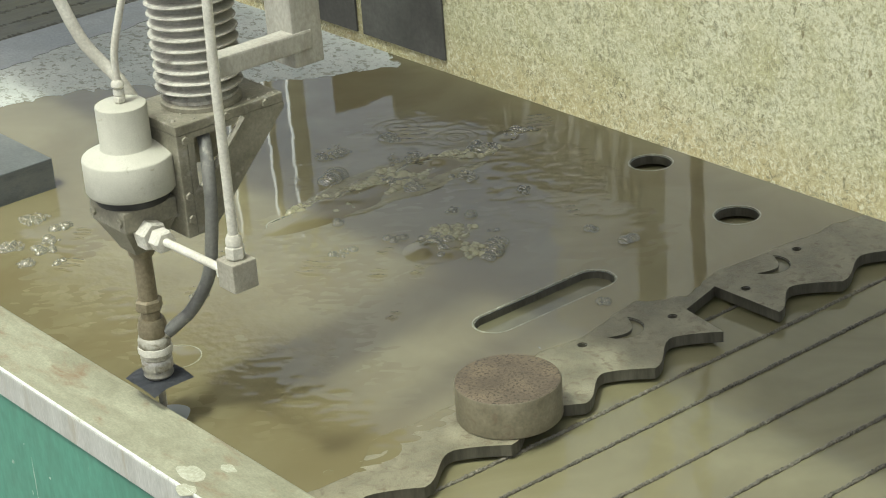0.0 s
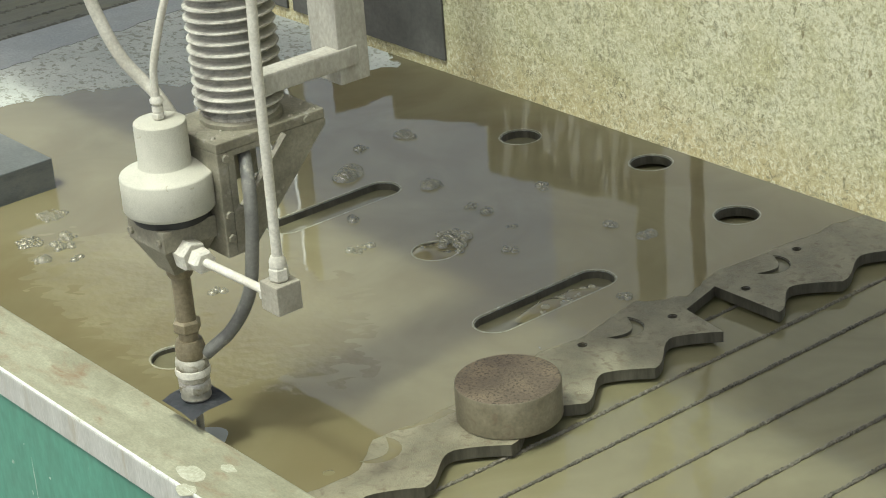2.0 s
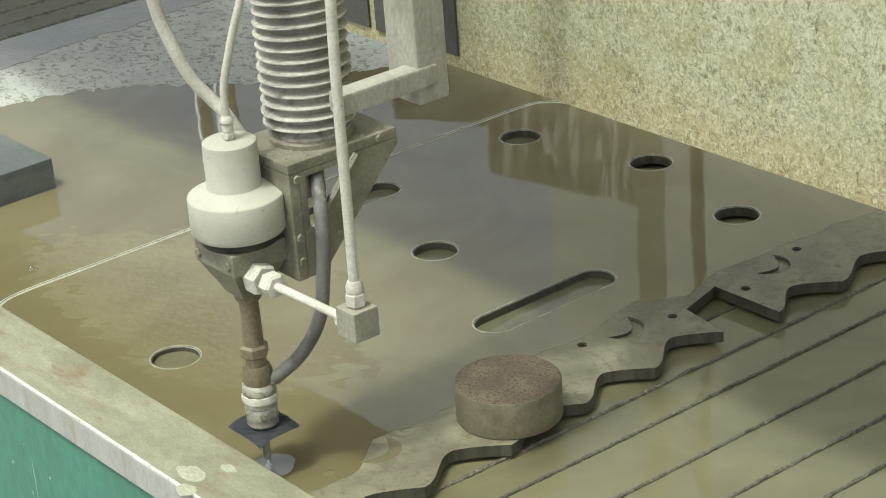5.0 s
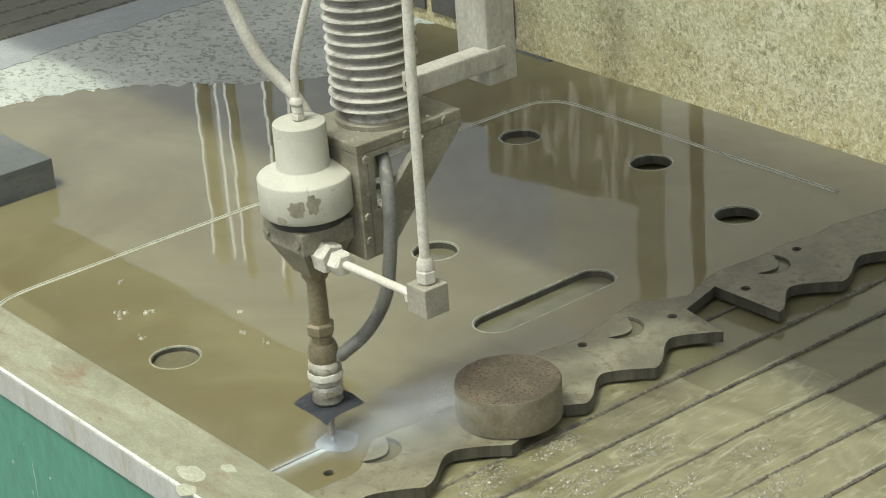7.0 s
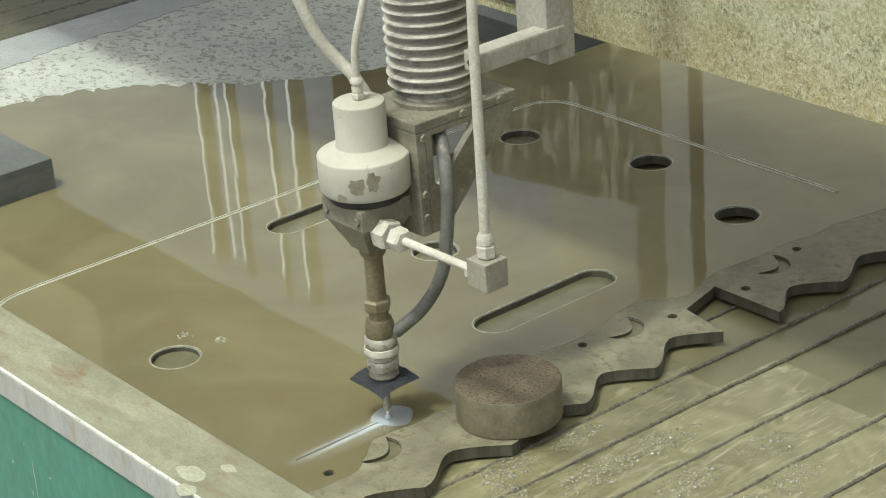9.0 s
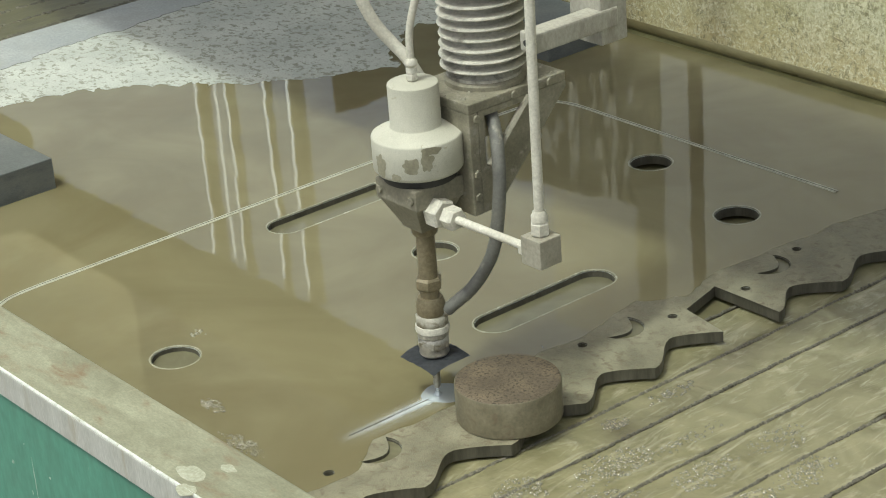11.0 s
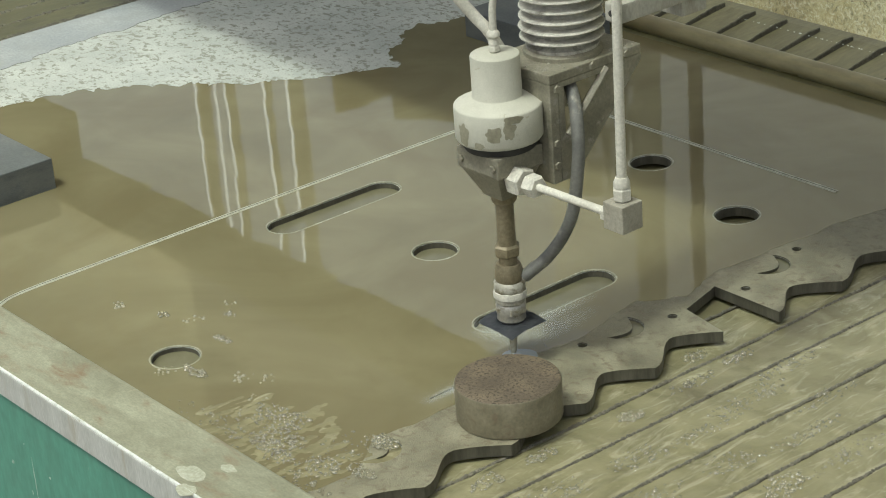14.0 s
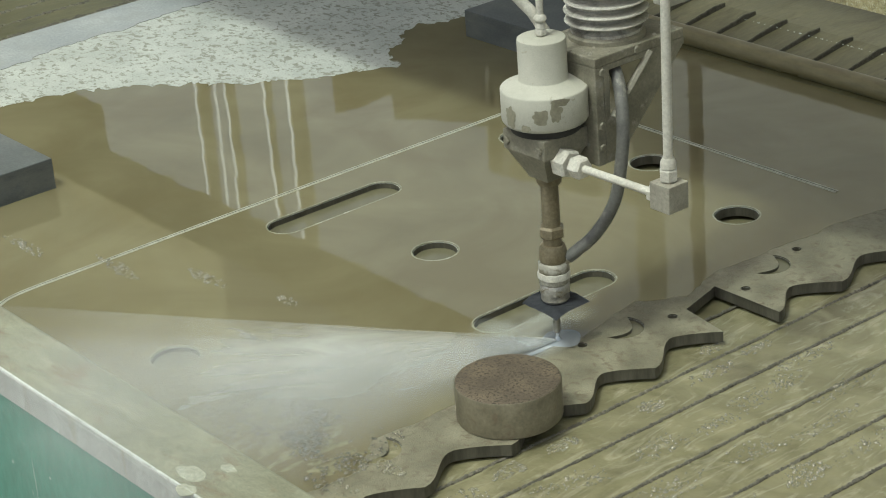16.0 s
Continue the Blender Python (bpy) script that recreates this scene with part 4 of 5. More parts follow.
part("thick_hose", hose([(-0.030, 0.046, 0.448), (-0.046, 0.030, 0.490), (-0.060, 0.020, 0.510), (-0.0752, 0.001, 0.544), (-0.087, -0.014, 0.591), (-0.0958, -0.0255, 0.645), (-0.098, -0.028, 0.72), (-0.09, -0.02, 0.9), (-0.07, 0.0, 1.1)], 0.0085), M_DUSTY, head, "thick dusty hose", True)

# high-pressure line: side fitting, short tube, elbow block, riser
def across(bm, at):
    bmesh.ops.transform(bm, matrix=pose(*at, 0, 90, 0), verts=bm.verts)
    return bm


HX, HZ = 0.247, 0.304
part("gland", across(hexnut(0.0215, 0, 0.026, turn=0.2), (0.036, -0.010, HZ)), M_DUSTY, head, "large pale hex gland")
part("gland_nut", across(hexnut(0.0165, 0, 0.022, turn=0.5), (0.066, -0.010, HZ)), M_DUSTY, head, "pale hex nut")
part("short_tube", hose([(0.085, -0.010, HZ), (HX - 0.02, -0.006, HZ)], 0.0058, 1, 16), M_DUSTY, head, "white high-pressure tube", True)
part("elbow_nut", across(hexnut(0.0125, 0, 0.012, turn=0.1), (HX - 0.034, -0.006, HZ)), M_DUSTY, head)
part("elbow_block", box(HX - 0.0185, HX + 0.0185, -0.0225, 0.0145, HZ - 0.015, HZ + 0.024, 0.002), M_ELBOW, head, "grey square elbow block")
part("riser_nut", hexnut(0.0130, HZ + 0.024, HZ + 0.044, (HX, -0.004), turn=0.3), M_DUSTY, head, "pale hex nut")
part("riser_collar", lathe([(0, HZ + 0.044), (0.0110, HZ + 0.044), (0.0110, HZ + 0.051), (0.008, HZ + 0.058), (0, HZ + 0.058)], 18, (HX, -0.004)), M_DUSTY, head, "", True)
part("riser_tube", hose([(HX, -0.004, HZ + 0.04), (HX + 0.002, -0.004, 0.50), (HX + 0.004, -0.004, 0.62), (HX + 0.006, -0.002, 0.75), (HX + 0.006, 0, 1.1)], 0.0066, 8, 16), M_DUSTY, head, "white riser tube", True)
part("clamp_arm", box(HX - 0.032, HX - 0.003, 0.008, 0.150, 0.566, 0.592, 0.003), M_POST, head, "dusty clamp arm")
part("arm_post", box(HX - 0.064, HX - 0.006, 0.122, 0.168, 0.545, 1.15, 0.003), M_POST, head, "dusty square post")
b = bmesh.new()
lathe([(0, 0), (0.004, 0), (0.004, 0.004), (0, 0.004)], 12, (0, 0), b)
bmesh.ops.transform(b, matrix=pose(HX - 0.0175, 0.0085, 0.579, 90, 0, 0), verts=b.verts)
part("clamp_bolt", b, M_DARK, head)

# abrasive feed hose
part("feed_hose", hose([(0.030, 0.098, 0.428), (0.058, 0.086, 0.410), (0.080, 0.073, 0.380), (0.088, 0.066, 0.335), (0.086, 0.062, 0.290), (0.078, 0.058, 0.240), (0.064, 0.050, 0.203), (0.044, 0.038, 0.170), (0.027, 0.024, 0.150), (0.017, 0.014, 0.138)], 0.0092), M_HOSE, head, "grey-black abrasive hose", True)
part("hose_ferrule", hose([(0.027, 0.029, 0.152), (0.012, 0.010, 0.133)], 0.0078, 1, 14), M_CHROME, head, "", True)

# splash of white water where the jet meets the plate
sp = bmesh.new()
rings = []
for q in (1.0, 0.85, 0.62, 0.35):
    rings.append([sp.verts.new((0.030 * q * (1 + 0.05 * math.cos(4 * a + 0.6) + 0.05 * math.cos(3 * a)) * math.cos(a), 0.030 * q * (1 + 0.05 * math.cos(4 * a + 0.6) + 0.05 * math.cos(3 * a)) * math.sin(a) + 0.008,
                                0.0027 + 0.0022 * (1 - q * q))) for a in [2 * math.pi * k / 40 for k in range(40)]])
for a, b in zip(rings, rings[1:]):
    for k in range(40):
        sp.faces.new((a[k], a[(k + 1) % 40], b[(k + 1) % 40], b[k]))
sp.faces.new(rings[-1])
lathe([(0.0075, 0.003), (0.005, 0.0062), (0.0025, 0.010), (0, 0.012)], 14, (0, 0), sp)
part("splash", sp, M_SPLASH, head, "blue-white splash at the jet's foot", True)

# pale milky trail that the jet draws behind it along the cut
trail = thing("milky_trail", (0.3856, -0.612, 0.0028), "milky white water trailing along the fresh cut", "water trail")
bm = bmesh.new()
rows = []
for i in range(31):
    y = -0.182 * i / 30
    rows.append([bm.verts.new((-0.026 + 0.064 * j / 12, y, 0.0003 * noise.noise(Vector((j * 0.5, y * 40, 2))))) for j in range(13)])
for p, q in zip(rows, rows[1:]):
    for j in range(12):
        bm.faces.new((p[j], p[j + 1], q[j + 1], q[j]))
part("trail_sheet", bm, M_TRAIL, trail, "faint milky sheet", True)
part("slit", box(-0.0006, 0.0006, -0.160, 0.0, -0.002, 0.0007), M_CUT, trail, "dark fresh slit")


# ---- froth, bubbles and upwelling water ----
def froth(n, rx, ry, size, seed, flat=0.75):
    """Many small domes strewn over an ellipse, densest in the middle."""
    rng = random.Random(seed)
    bm = bmesh.new()
    for _ in range(n):
        a, q = rng.uniform(0, 2 * math.pi), rng.random() ** 0.6
        q *= 0.75 + 0.35 * noise.noise(Vector((math.cos(a) * 1.6, math.sin(a) * 1.6, seed)))
        r = size * (0.35 + 0.95 * rng.random() ** 2) * (1.7 if rng.random() < 0.12 else 1.0)
        lathe([(r, -0.0005), (r * 0.9, r * 0.36 * flat), (r * 0.66, r * 0.68 * flat), (r * 0.34, r * 0.86 * flat), (0, r * 0.92 * flat)], 10, (rx * q * math.cos(a), ry * q * math.sin(a)), bm)
    return bm


FROTH = []


def bubbles(x, y, z, n, rx, ry, size, seed, spans, drift=(0, 0), mat=None, label="cluster of small clear bubbles on murky water", name="bubble_cluster"):
    """A patch that is up during the span of seconds and lies under the surface at other times."""
    ob = thing(name, (x, y, z), label, "bubbles", "bubbles on the water")
    if mat is M_FROTH or mat is M_TAN:
        tagged(part("froth", froth(int(n * (1.7 if mat is M_TAN else 1.4)), rx, ry, size * (0.50 if mat is M_TAN else 0.62), seed, 0.75 if mat is M_TAN else 0.62), mat, ob, "", "round"), kind="stuff")
    else:
        tagged(part("froth", froth(n if n < 40 else int(n * 2.4), rx, ry, (size if n < 40 else size * 0.62) * (0.7 if mat is M_PALE else 1.0), seed), mat or M_BUBBLE, ob, "", "round"), kind="stuff")
    FROTH.append((ob, x, y, z, spans, drift))
    return ob


# bubbles left by the first burst, gone one after another
for i, (x, y, n, r, size, end) in enumerate((
        (-0.636, -0.390, 60, 0.035, 0.0060, 2.7), (-0.562, -0.476, 50, 0.030, 0.0060, 2.9), (-0.568, -0.372, 26, 0.020, 0.0055, 1.2), (-0.506, -0.442, 30, 0.024, 0.0055, 3.1), (-0.480, -0.494, 24, 0.020, 0.0050, 2.2), (-0.478, 0.143, 22, 0.040, 0.0075, 1.1), (-0.277, 0.135, 26, 0.050, 0.009, 0.9), (-0.277, 0.348, 24, 0.045, 0.008, 1.3), (-0.282, 0.435, 20, 0.045, 0.008, 1.2),
        (-0.088, -0.014, 8, 0.024, 0.010, 1.0), (0.077, 0.050, 9, 0.024, 0.0105, 1.0), (0.058, 0.084, 7, 0.020, 0.009, 1.3), (-0.21, 0.25, 12, 0.05, 0.008, 1.1), (-0.35, 0.22, 14, 0.05, 0.008, 0.8),
        (-0.448, 0.259, 8, 0.022, 0.010, 2.6), (-0.226, 0.141, 9, 0.020, 0.011, 2.8), (-0.106, 0.125, 4, 0.018, 0.0085, 3.9), (-0.071, 0.133, 3, 0.014, 0.008, 2.4), (-0.217, -0.034, 4, 0.016, 0.009, 2.2),
        (-0.383, 0.066, 5, 0.02, 0.010, 2.3), (-0.457, 0.160, 4, 0.018, 0.009, 3.0), (-0.075, 0.264, 5, 0.017, 0.009, 3.9), (0.202, 0.234, 4, 0.016, 0.009, 3.1), (0.132, 0.224, 3, 0.013, 0.008, 4.2),
        (0.076, 0.056, 4, 0.017, 0.008, 2.4), (0.35, 0.053, 5, 0.016, 0.008, 4.6), (-0.111, -0.109, 16, 0.024, 0.006, 2.6), (-0.157, -0.363, 9, 0.017, 0.006, 2.7), (-0.530, -0.411, 8, 0.018, 0.006, 2.4),
        (-0.436, -0.455, 8, 0.02, 0.006, 2.5), (0.01, 0.12, 3, 0.02, 0.006, 3.4), (0.0, 0.002, 16, 0.034, 0.010, 2.9), (-0.03, 0.03, 6, 0.03, 0.009, 2.7))):
    bubbles(x, y, 0.0030, n, r, r, size * 1.2, 40 + i, [(0, end)], (0.004, 0.012))
# tan froth boiling along the first slot
for i, (x, y, n, rx, ry, size, end) in enumerate(((-0.285, 0.00, 110, 0.055, 0.12, 0.0125, 0.55), (-0.300, 0.16, 140, 0.050, 0.12, 0.014, 0.75), (-0.270, 0.10, 60, 0.045, 0.16, 0.017, 0.9), (-0.290, 0.27, 60, 0.035, 0.06, 0.014, 0.8), (-0.035, 0.055, 60, 0.045, 0.060, 0.012, 0.7), (0.045, 0.045, 45, 0.045, 0.030, 0.011, 0.8), (-0.27, 0.33, 45, 0.03, 0.05, 0.012, 0.9))):
    bubbles(x, y, 0.0030, n, rx, ry, size, 240 + i, [(0, end)], (0.0, 0.02), M_TAN, "tan froth boiling up along a slot", "foam_patch")
# later strays
for i, (x, y, n, r, size, a, b) in enumerate((
        (-0.350, 0.136, 9, 0.022, 0.010, 2.6, 4.9), (-0.03, -0.095, 6, 0.015, 0.006, 2.5, 4.4), (0.043, -0.101, 7, 0.016, 0.006, 2.5, 4.6), (0.154, -0.229, 5, 0.012, 0.006, 2.8, 4.8), (-0.46, -0.511, 5, 0.014, 0.006, 2.7, 5.2),
        (-0.357, 0.28, 4, 0.02, 0.007, 2.8, 4.6), (-0.053, -0.463, 13, 0.018, 0.0048, 8.2, 11.0), (0.004, -0.429, 12, 0.014, 0.0048, 8.3, 10.5), (-0.20, -0.50, 10, 0.02, 0.005, 5.5, 7.9), (-0.17, -0.46, 6, 0.012, 0.005, 5.6, 8.0),
        (-0.10, -0.52, 8, 0.014, 0.005, 5.4, 7.6), (0.0, -0.40, 6, 0.012, 0.005, 5.6, 7.8), (-0.30, -0.43, 6, 0.012, 0.005, 5.5, 8.4), (-0.06, -0.36, 5, 0.012, 0.005, 5.7, 7.8), (0.055, -0.395, 5, 0.012, 0.005, 5.8, 7.9), (-0.10, -0.44, 12, 0.020, 0.0042, 11.2, 14.2), (-0.05, -0.40, 10, 0.018, 0.0042, 11.3, 13.8), (0.12, -0.49, 16, 0.026, 0.0042, 12.4, 14.8), (0.16, -0.46, 10, 0.02, 0.004, 12.9, 15.2), (-0.22, -0.47, 12, 0.022, 0.0042, 13.6, 15.3), (-0.10, -0.36, 7, 0.016, 0.0042, 11.8, 14.0), (0.02, -0.555, 18, 0.024, 0.0042, 12.6, 15.4), (0.20, -0.50, 14, 0.022, 0.004, 13.5, 15.5), (-0.15, -0.31, 6, 0.012, 0.004, 11.9, 13.5))):
    bubbles(x, y, 0.0027, n, r, r, size, 80 + i, [(a, b)], (0.004, 0.008), M_PALE if a > 5 else None)
# froth that gathers along the rim late in the cut
for i, (x, y, n, rx, ry, size, a, b) in enumerate((
        (0.265, -0.530, 190, 0.075, 0.040, 0.0036, 11.6, 17), (0.415, -0.480, 120, 0.036, 0.022, 0.0040, 11.8, 15.4), (0.420, -0.560, 110, 0.040, 0.030, 0.0036, 12.4, 17), (0.345, -0.580, 110, 0.060, 0.022, 0.0034, 12.6, 17),
        (0.055, -0.530, 60, 0.040, 0.012, 0.0045, 12.6, 15.2), (0.0, -0.432, 46, 0.024, 0.012, 0.0045, 12.9, 15.6), (-0.08, -0.40, 14, 0.02, 0.012, 0.005, 11.5, 15.3), (-0.051, -0.349, 30, 0.022, 0.012, 0.0045, 11.6, 13.4),
        (0.300, -0.590, 110, 0.070, 0.020, 0.0036, 11.0, 17), (0.330, -0.540, 130, 0.050, 0.030, 0.0036, 13.6, 16.5), (0.170, -0.555, 60, 0.040, 0.016, 0.0040, 11.0, 13.2),
        (0.470, -0.525, 80, 0.030, 0.020, 0.0036, 13.2, 15.6), (-0.14, -0.45, 16, 0.018, 0.012, 0.0045, 13.2, 15.4), (-0.55, -0.46, 70, 0.09, 0.02, 0.0045, 15.8, 17), (-0.35, -0.40, 60, 0.08, 0.018, 0.0045, 15.8, 17),
        (0.285, -0.565, 60, 0.110, 0.060, 0.0034, 13.0, 17), (0.400, -0.500, 60, 0.060, 0.055, 0.0034, 12.4, 17), (0.200, -0.600, 50, 0.12, 0.030, 0.0036, 12.0, 17), (0.440, -0.600, 60, 0.08, 0.030, 0.0036, 13.0, 17),
        (-0.20, -0.32, 60, 0.07, 0.02, 0.0045, 15.8, 17), (-0.03, -0.28, 26, 0.04, 0.012, 0.0045, 15.8, 17))):
    bubbles(x, y, 0.0040, n, rx, ry, size, 120 + i, [(a, b)], (0.008, 0.012), M_FROTH, "pale froth drifting on murky water", "foam_patch")
# froth between the slats from the moment the jet cuts through
for i, (x, y, n, rx, ry, size, a, b) in enumerate((
        (0.585, -0.400, 170, 0.030, 0.075, 0.0042, 6.0, 10.6), (0.590, -0.280, 120, 0.024, 0.070, 0.0040, 5.8, 10.8), (0.680, -0.330, 170, 0.040, 0.090, 0.0042, 5.9, 11.2), (0.685, -0.200, 150, 0.038, 0.070, 0.0038, 6.2, 10.9),
        (0.785, -0.250, 150, 0.040, 0.080, 0.0040, 6.4, 11.5), (0.790, -0.110, 110, 0.036, 0.070, 0.0036, 7.0, 11.0), (0.595, -0.060, 50, 0.018, 0.060, 0.0040, 9.8, 17), (0.590, 0.060, 60, 0.016, 0.040, 0.0040, 11.4, 17),
        (0.600, -0.170, 60, 0.018, 0.030, 0.0045, 11.0, 17), (0.690, -0.060, 60, 0.030, 0.050, 0.0036, 11.2, 17), (0.680, -0.360, 60, 0.030, 0.050, 0.0036, 11.6, 17), (0.790, -0.160, 70, 0.030, 0.060, 0.0036, 11.6, 17),
        (0.875, -0.150, 130, 0.034, 0.080, 0.0040, 6.6, 11.2), (0.640, -0.455, 150, 0.050, 0.050, 0.0042, 5.9, 11.0), (0.740, -0.400, 130, 0.040, 0.060, 0.0040, 6.1, 11.4), (0.880, -0.230, 120, 0.034, 0.050, 0.0040, 6.3, 17),
        (0.690, -0.250, 70, 0.032, 0.060, 0.0038, 11.0, 17), (0.780, -0.300, 90, 0.034, 0.060, 0.0038, 11.4, 17), (0.590, -0.330, 60, 0.018, 0.040, 0.0042, 11.2, 17), (0.690, 0.030, 60, 0.026, 0.050, 0.0038, 12.4, 17),
        (0.540, 0.045, 50, 0.020, 0.030, 0.0042, 13.4, 17), (0.665, -0.44, 80, 0.022, 0.090, 0.0034, 11.2, 17), (0.705, -0.14, 80, 0.020, 0.110, 0.0034, 11.0, 17), (0.765, -0.40, 80, 0.020, 0.100, 0.0034, 11.3, 17), (0.810, -0.05, 80, 0.020, 0.110, 0.0034, 11.2, 17),
        (0.870, -0.32, 80, 0.024, 0.100, 0.0034, 11.2, 17), (0.660, 0.10, 70, 0.020, 0.090, 0.0034, 11.6, 17), (0.605, -0.52, 80, 0.030, 0.060, 0.0036, 11.2, 17), (0.760, 0.08, 70, 0.020, 0.090, 0.0034, 12.2, 17), (0.890, -0.04, 70, 0.022, 0.100, 0.0034, 11.6, 17), (0.590, -0.420, 60, 0.022, 0.040, 0.0040, 11.3, 17))):
    bubbles(x, y, -0.0195, n, rx, ry, size, 160 + i, [(a, b)], (0.0, 0.014), M_FROTH, "pale froth between the corroded slats", "foam_patch")


# water that wells up through the openings and falls back
def swell(x, y, rx, ry, rise, seed):
    bm = bmesh.new()
    rings, n = [], 36
    for q in (1.0, 0.92, 0.8, 0.62, 0.4, 0.18):
        ring_v = []
        for k in range(n):
            a = 2 * math.pi * k / n
            px, py = rx * q * math.cos(a), ry * q * math.sin(a)
            lump = 0.7 + 0.9 * noise.noise(Vector((px * 28, py * 28, seed)))
            ring_v.append(bm.verts.new((px, py, rise * lump * (1 - q ** 2))))
        rings.append(ring_v)
    top = bm.verts.new((0, 0, rise * 0.8))
    for a, b in zip(rings, rings[1:]):
        for k in range(n):
            bm.faces.new((a[k], a[(k + 1) % n], b[(k + 1) % n], b[k]))
    for k in range(n):
        bm.faces.new((rings[-1][k], rings[-1][(k + 1) % n], top))
    ob = part("upwelling", bm, M_FILM, None, "", True)
    ob.matrix_basis = pose(x, y, 0.002)
    return tagged(ob, "murky water welling up through an opening in the plate", "water", "upwelling water")


SWELLS = [(swell(-0.269, -0.001, 0.050, 0.158, 0.016, 1), -0.269, -0.001, [(0, 0.9)]), (swell(0.0, 0.0, 0.056, 0.056, 0.010, 2), 0.0, 0.0, [(0, 2.4)]),
          (swell(-0.271, 0.427, 0.055, 0.055, 0.007, 3), -0.271, 0.427, [(0, 0.7)]), (swell(-0.285, 0.22, 0.05, 0.09, 0.016, 4), -0.285, 0.22, [(0, 0.8)]),
          (swell(0.0, -0.507, 0.046, 0.046, 0.003, 5), 0.0, -0.507, [(0, 1.9)])]
SLOT_SWELL = swell(0.285, 0.02, 0.0235, 0.085, 0.010, 6)
BOIL = tagged(part("froth", froth(130, 0.022, 0.085, 0.0062, 9), M_PALE, SLOT_SWELL, "", True), kind="stuff")


# wavelets and rings on the film while it settles
def wavelets(x, y, length, width, turn, seed):
    bm = bmesh.new()
    nx, ny = 60, 10
    rows = []
    for i in range(nx + 1):
        u = 2 * i / nx - 1
        row = []
        for j in range(ny + 1):
            v = 2 * j / ny - 1
            fade = max(0.0, 1 - u * u) * max(0.0, 1 - v * v)
            ph = u * length / 0.0065 * 2 + 2.2 * noise.noise(Vector((u * 2, v * 2, seed)))
            row.append(bm.verts.new((u * length, v * width, -0.0006 + fade * (0.0012 + 0.0020 * math.sin(ph) * (0.6 + noise.noise(Vector((u * 4, v * 5, seed + 5))))))))
        rows.append(row)
    for a, b in zip(rows, rows[1:]):
        for j in range(ny):
            bm.faces.new((a[j], a[j + 1], b[j + 1], b[j]))
    ob = part("ripple_patch", bm, M_FILM, None, "", True)
    ob.matrix_basis = pose(x, y, 0.0026, 0, 0, turn)
    return tagged(ob, "small glinting wavelets on murky water", "ripples", "ripples on the water")


def ring_ripple(x, y, r, waves, seed):
    prof = [(0, 0.0004)]
    steps = waves * 8
    for k in range(1, steps + 1):
        q = k / steps
        prof.append((r * q, 0.00045 * (1 - q) * math.cos(2 * math.pi * waves * q) + 0.0004 * (1 - q) - 0.0003))
    ob = part("ring_ripple", lathe(prof, 48, wobble=0.02), M_FILM, None, "", True)
    ob.matrix_basis = pose(x, y, 0.0028)
    return tagged(ob, "round ripples spreading on murky water", "ripples", "ripples on the water")


def ripple_field(x, y, half, seed, rise, pitch, mat=M_FILM):
    """A broad patch of uneven wavelets whose crests run across the tank; open over the holes."""
    bm = bmesh.new()
    n = int(2 * half[0] / 0.006), int(2 * half[1] / 0.006)
    gaps = [(hx, hy, R_HOLE + 0.008, 0.0) for hx, hy in BIG] + [(hx, hy, 0.042, 0.105) for hx, hy in SLOTS]
    rows = []
    for i in range(n[0] + 1):
        row = []
        for j in range(n[1] + 1):
            u, v = 2 * i / n[0] - 1, 2 * j / n[1] - 1
            px, py = u * half[0], v * half[1]
            a, b = 0.61 * px + 0.79 * py, -0.79 * px + 0.61 * py
            fade = max(0.0, 1 - (u * u + v * v) * (1 + 0.5 * noise.noise(Vector((u * 2, v * 2, seed))))) ** 0.5
            h = noise.noise(Vector((a * pitch * 0.5, b * pitch, seed))) + 0.5 * noise.noise(Vector((a * pitch * 0.8, b * pitch * 2.2, seed + 3)))
            row.append(bm.verts.new((px, py, -0.0010 + fade * (0.0011 + rise * h))))
        rows.append(row)
    for i in range(n[0]):
        for j in range(n[1]):
            cx, cy = rows[i][j].co.x + x, rows[i][j].co.y + y
            if all(math.hypot(cx - hx, max(0.0, abs(cy - hy) - long)) > r for hx, hy, r, long in gaps):
                bm.faces.new((rows[i][j], rows[i + 1][j], rows[i + 1][j + 1], rows[i][j + 1]))
    bmesh.ops.delete(bm, geom=[v for v in bm.verts if not v.link_faces], context="VERTS")
    ob = part("ripple_patch", bm, mat, None, "", True)
    ob.matrix_basis = pose(x, y, 0.0026)
    return tagged(ob, "restless wavelets over a broad stretch of murky water", "ripples", "ripples on the water")


RIPPLES = [(ripple_field(-0.24, 0.24, (0.46, 0.36), 1, 0.00055, 62), -0.24, 0.24, 0, 0, 1.5), (ripple_field(-0.12, -0.17, (0.30, 0.24), 2, 0.0008, 70), -0.12, -0.17, 0, 0, 1.2),
           (ripple_field(0.16, 0.22, (0.20, 0.20), 3, 0.0004, 36), 0.16, 0.22, 0, 0, 1.9), (ripple_field(-0.52, -0.36, (0.18, 0.16), 4, 0.0006, 60), -0.52, -0.36, 0, 0, 1.3),
           (ripple_field(0.20, -0.44, (0.30, 0.26), 5, 0.0004, 60), 0.20, -0.44, 0, 0, 1.4), (ripple_field(-0.14, -0.38, (0.64, 0.30), 7, 0.00022, 46, M_RUFFLED), -0.14, -0.38, 0, 0, 6.3), (ripple_field(-0.18, -0.50, (0.26, 0.18), 6, 0.0005, 60), -0.18, -0.50, 0, 0, 1.5)]
